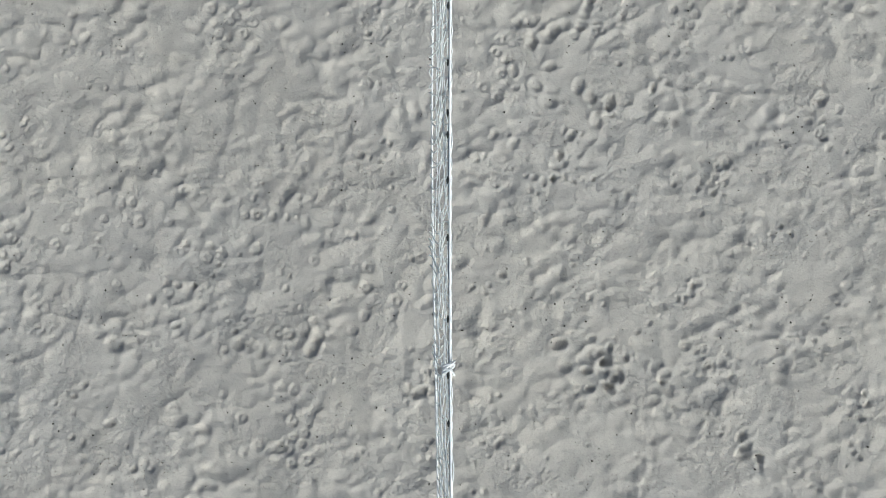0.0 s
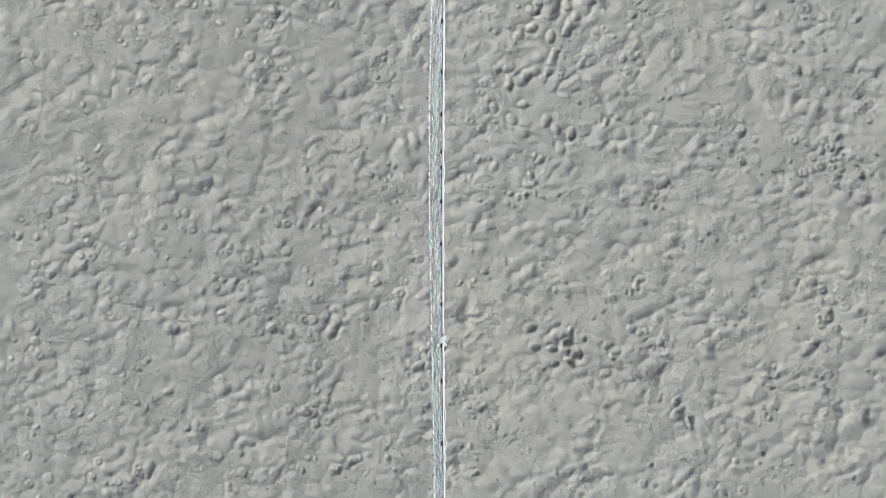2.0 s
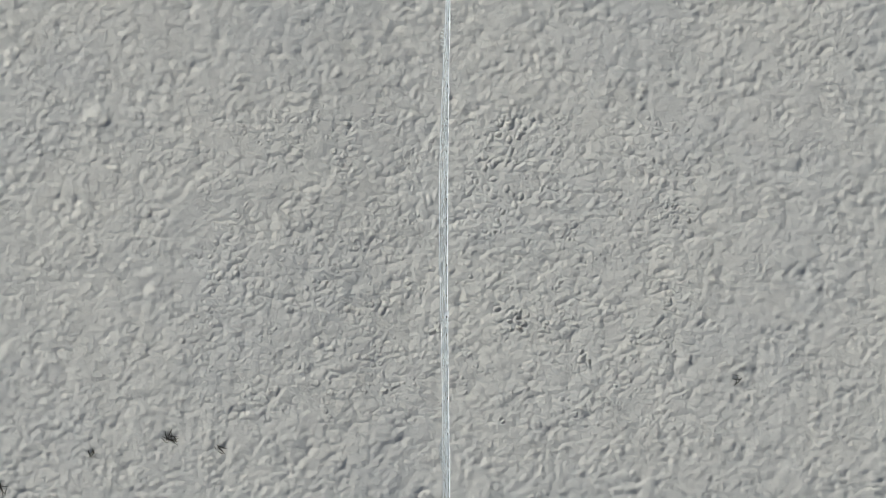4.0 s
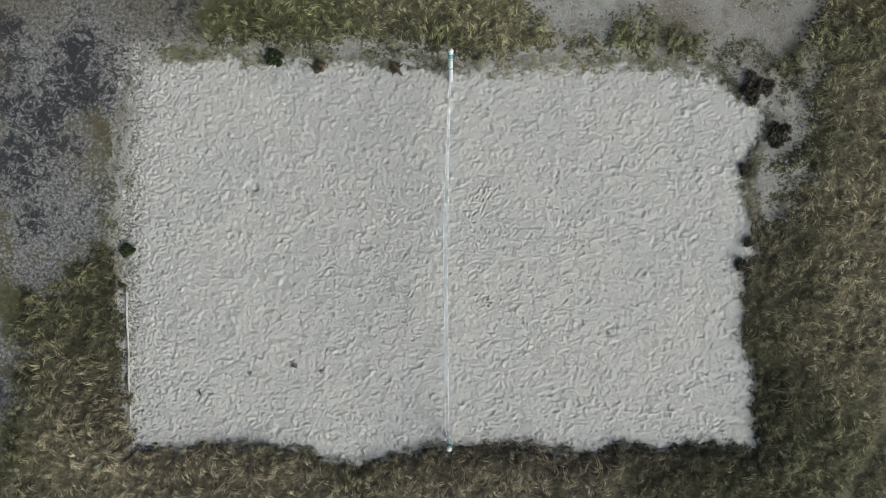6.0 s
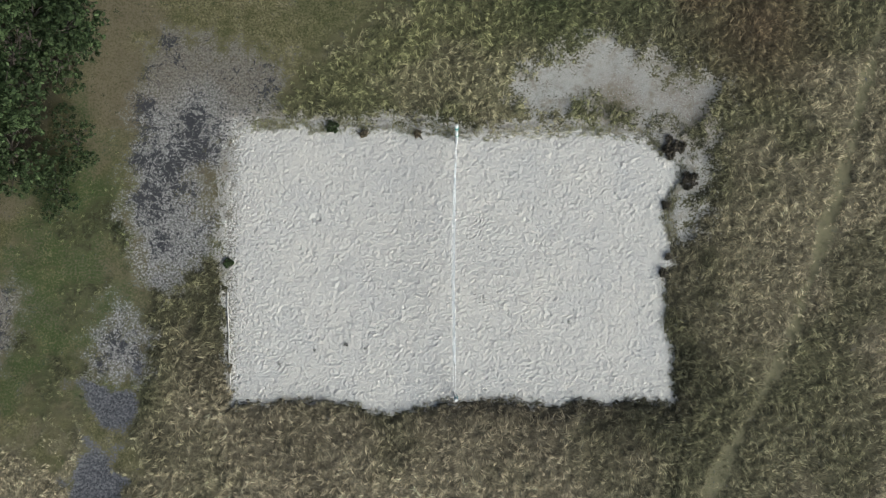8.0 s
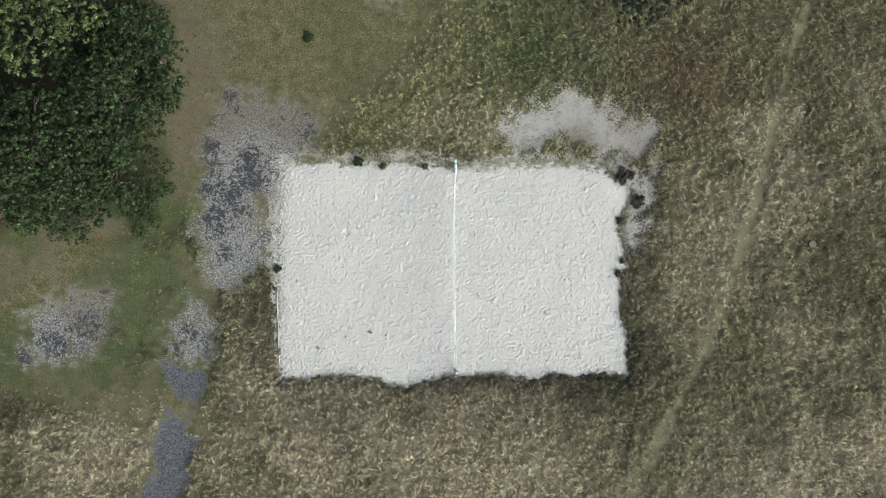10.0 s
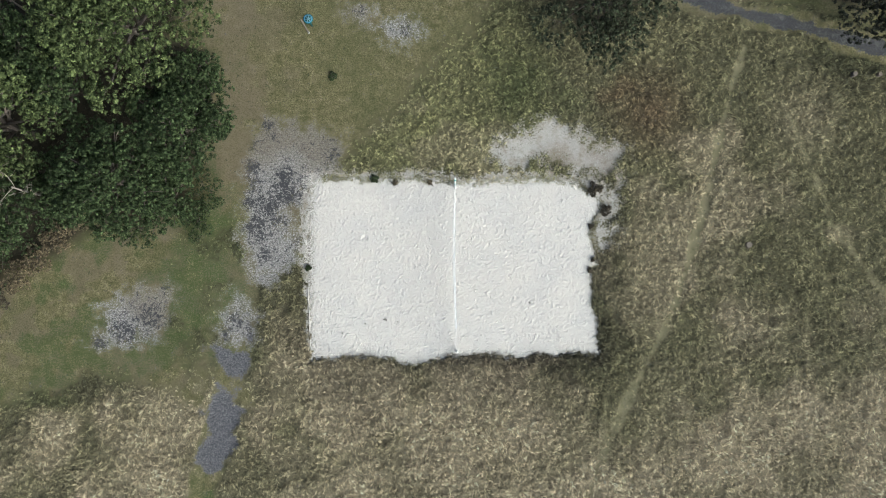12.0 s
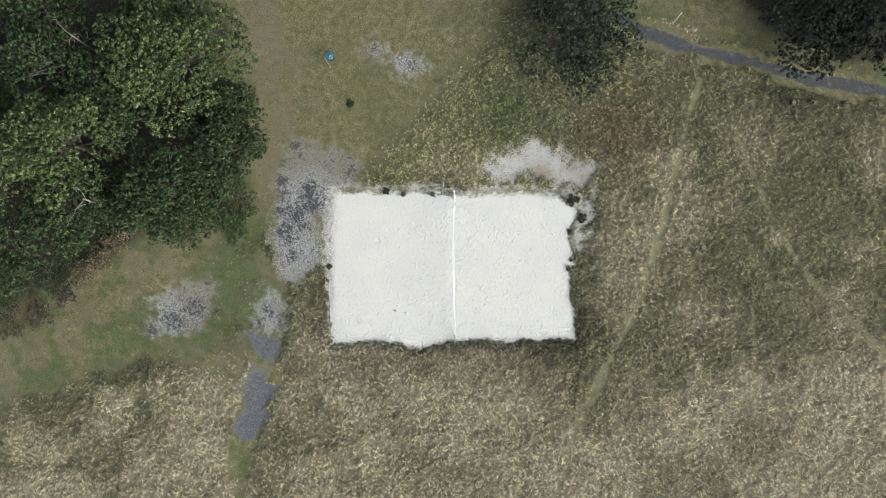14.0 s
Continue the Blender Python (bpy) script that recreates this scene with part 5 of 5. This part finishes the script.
def pole(base, top, r, mat, name, label, category):
    base, top = Vector(base), Vector(top)
    ob = thing(name, base, label=label, category=category)
    bm = bmesh.new()
    tube(bm, [Vector((0, 0, -0.1)), (top - base) * 0.5, (top - base) * 0.985, top - base], [r, r, r, r * 0.7], 10)
    part("shaft", bm, mat, ob)
    bm = bmesh.new()
    tube(bm, [Vector((0, 0, -0.02)), Vector((0, 0, 0.05))], [r * 1.9, r * 1.5], 10)
    part("base", bm, GREY_BAND, ob, "dark base collar")
    return ob


pole((18.48, 20.97, 0), (18.48, 20.97, 2.6), 0.05, WHITE_PAINT, "marker_post", "white marker post on the verge of the path", "post")
pole((-10.7, 17.2, 0), (-10.7, 17.25, 2.9), 0.05, CUT_WOOD, "wooden_pole", "pale pole beside the teal ball funnel", "pole")

funnel = thing("ball_funnel", (-10.45, 17.7, 0), label="dark teal ball-game funnel with a blue rim on the lawn", category="ball funnel")
bm = bmesh.new()
tube(bm, [(0, 0, -0.1), (0, 0, 0.6), (0, 0, 1.1)], [0.06, 0.06, 0.09], 12)
part("stem", bm, TEAL, funnel)
bm = bmesh.new()
tube(bm, [(0, 0, 1.0), (0, 0, 1.2), (0, 0, 1.5), (0, 0, 1.6)], [0.10, 0.20, 0.33, 0.36], 20)
part("basket", bm, TEAL, funnel, "dark teal tapered basket")
bm = bmesh.new()
tube(bm, [(0.27 * math.cos(a), 0.27 * math.sin(a), 1.62) for a in (2 * math.pi * k / 24 for k in range(25))], 0.04, 8)
rim_ring = part("rim", bm, BLUE, funnel, "blue plastic rim")
for k in range(3):
    a = k * math.pi / 3 + 0.3
    bm = bmesh.new()
    tube(bm, [(-0.24 * math.cos(a), -0.24 * math.sin(a), 1.63), (0, 0, 1.66), (0.24 * math.cos(a), 0.24 * math.sin(a), 1.63)], 0.03, 6)
    part("spoke", bm, PALE_BLUE, rim_ring, "pale blue spoke")


def stump(at, r, h, label, seed):
    g = random.Random(seed)
    ob = thing("tree_stump", at, label=label, category="stump")
    bm = bmesh.new()
    rings = []
    for z, k in ((-0.1, 1.25), (0.05, 1.15), (h, 1.0), (h + 0.01, 0.92)):
        rings.append([bm.verts.new((r * k * (1 + 0.12 * math.sin(3 * a + seed)) * math.cos(a), r * k * (1 + 0.12 * math.sin(3 * a + seed)) * math.sin(a), z))
                      for a in (2 * math.pi * q / 18 for q in range(18))])
    for a, b in zip(rings, rings[1:]):
        for q in range(18):
            bm.faces.new((a[q], a[(q + 1) % 18], b[(q + 1) % 18], b[q]))
    part("bark", bm, BARK, ob)
    bm = bmesh.new()
    bmesh.ops.create_circle(bm, cap_ends=True, segments=18, radius=r * 0.93, matrix=Matrix.Translation((0, 0, h + 0.014)))
    part("cut_face", bm, CUT_WOOD, ob, "weathered pale cut face")
    return ob


stump((20.9, 1.9, 0), 0.22, 0.40, "small grey tree stump in the grass", 1)
stump((28.4, 14.1, 0), 0.17, 0.55, "pale tree stump near the cinder path", 2)
stump((30.2, 14.1, 0), 0.15, 0.50, "pale tree stump near the cinder path", 3)

# twigs and a board at the sand
TWIGS = [(-8.0, -4.6, 0.13), (-6.4, -3.9, 0.10), (-4.0, -3.75, 0.09), (-4.9, -3.6, 0.12), (-5.0, -3.6, 0.16), (5.4, -2.3, 0.08)]
def twigs(at, reach, seed):
    g = random.Random(seed)
    ob = thing("twig_heap", (*at, -0.03), label="small heap of dark twigs lying on the sand", category="twigs", group="twigs on the sand")
    for _ in range(7):
        a, r = g.uniform(0, 6.28), reach * g.uniform(0.4, 1)
        c = Vector((g.gauss(0, reach * 0.4), g.gauss(0, reach * 0.3), g.uniform(0.01, 0.04)))
        d = Vector((math.cos(a), math.sin(a), g.uniform(-0.05, 0.12))) * r
        bm = bmesh.new()
        tube(bm, [c - d, c + Vector((0, 0, 0.012)) + 0.15 * d.orthogonal(), c + d], [0.004, 0.008, 0.003], 5)
        part("twig", bm, SPECK_DARK, ob)
    return ob


for n, (x, y, r) in enumerate(TWIGS):
    twigs((x, y), r, n)
edging = thing("edging_board", (-10.40, -3.7, -0.035), label="pale weathered board edging the sand", category="board")
bm = bmesh.new()
rows = []
for k in range(25):
    y = -1.9 + 4.3 * k / 24
    x = -0.02 - 0.05 * y + 0.012 * math.sin(3 * y)
    rows.append([bm.verts.new((x + dx, y, dz)) for dx, dz in ((-0.02, -0.1), (0.02, -0.1), (0.02, 0.085), (0.014, 0.092), (-0.014, 0.092), (-0.02, 0.085))])
for a, b in zip(rows, rows[1:]):
    for k in range(6):
        bm.faces.new((a[k], a[(k + 1) % 6], b[(k + 1) % 6], b[k]))
bm.faces.new(rows[0])
bm.faces.new(rows[-1][::-1])
part("plank", bm, PALE_WOOD, edging)

# litter on the sand
g = np.random.default_rng(19)


def bits(name, count, size, mat, label, seed):
    g = np.random.default_rng(seed)
    px, py = g.uniform(-10, 9.8, count), g.uniform(-5.9, 6.1, count)
    ii, jj = ((px - sx0) / CELL).astype(int), ((py - sy0) / CELL).astype(int)
    pz = relief[jj, ii] - 0.03 + 0.003
    way, L = g.uniform(0, 6.28, count), size * g.uniform(0.5, 1.8, count)
    u = np.stack([np.cos(way) * L, np.sin(way) * L, 0 * L], -1)
    w = np.stack([-np.sin(way) * L, np.cos(way) * L, 0 * L], -1) * g.uniform(0.3, 0.8, (count, 1))
    c = np.stack([px, py, pz], -1)
    up = np.array((0, 0, 0.004))
    verts = np.stack([c - u, c - w, c + u, c + w, c + up], 1).reshape(-1, 3)
    q = np.arange(count)[:, None] * 5
    me = mesh_of(name, verts, np.concatenate([q + t for t in ((0, 1, 4), (1, 2, 4), (2, 3, 4), (3, 0, 4))]), mat, smooth=False)
    tagged(new(name, me), label, "litter", kind="stuff")


bits("leaf_litter", 4800, 0.0075, SPECK_DARK, "dark leaf crumbs scattered on the sand", 1)
bits("shell_bits", 900, 0.005, SPECK_PALE, "tiny white shell bits on the sand", 2)
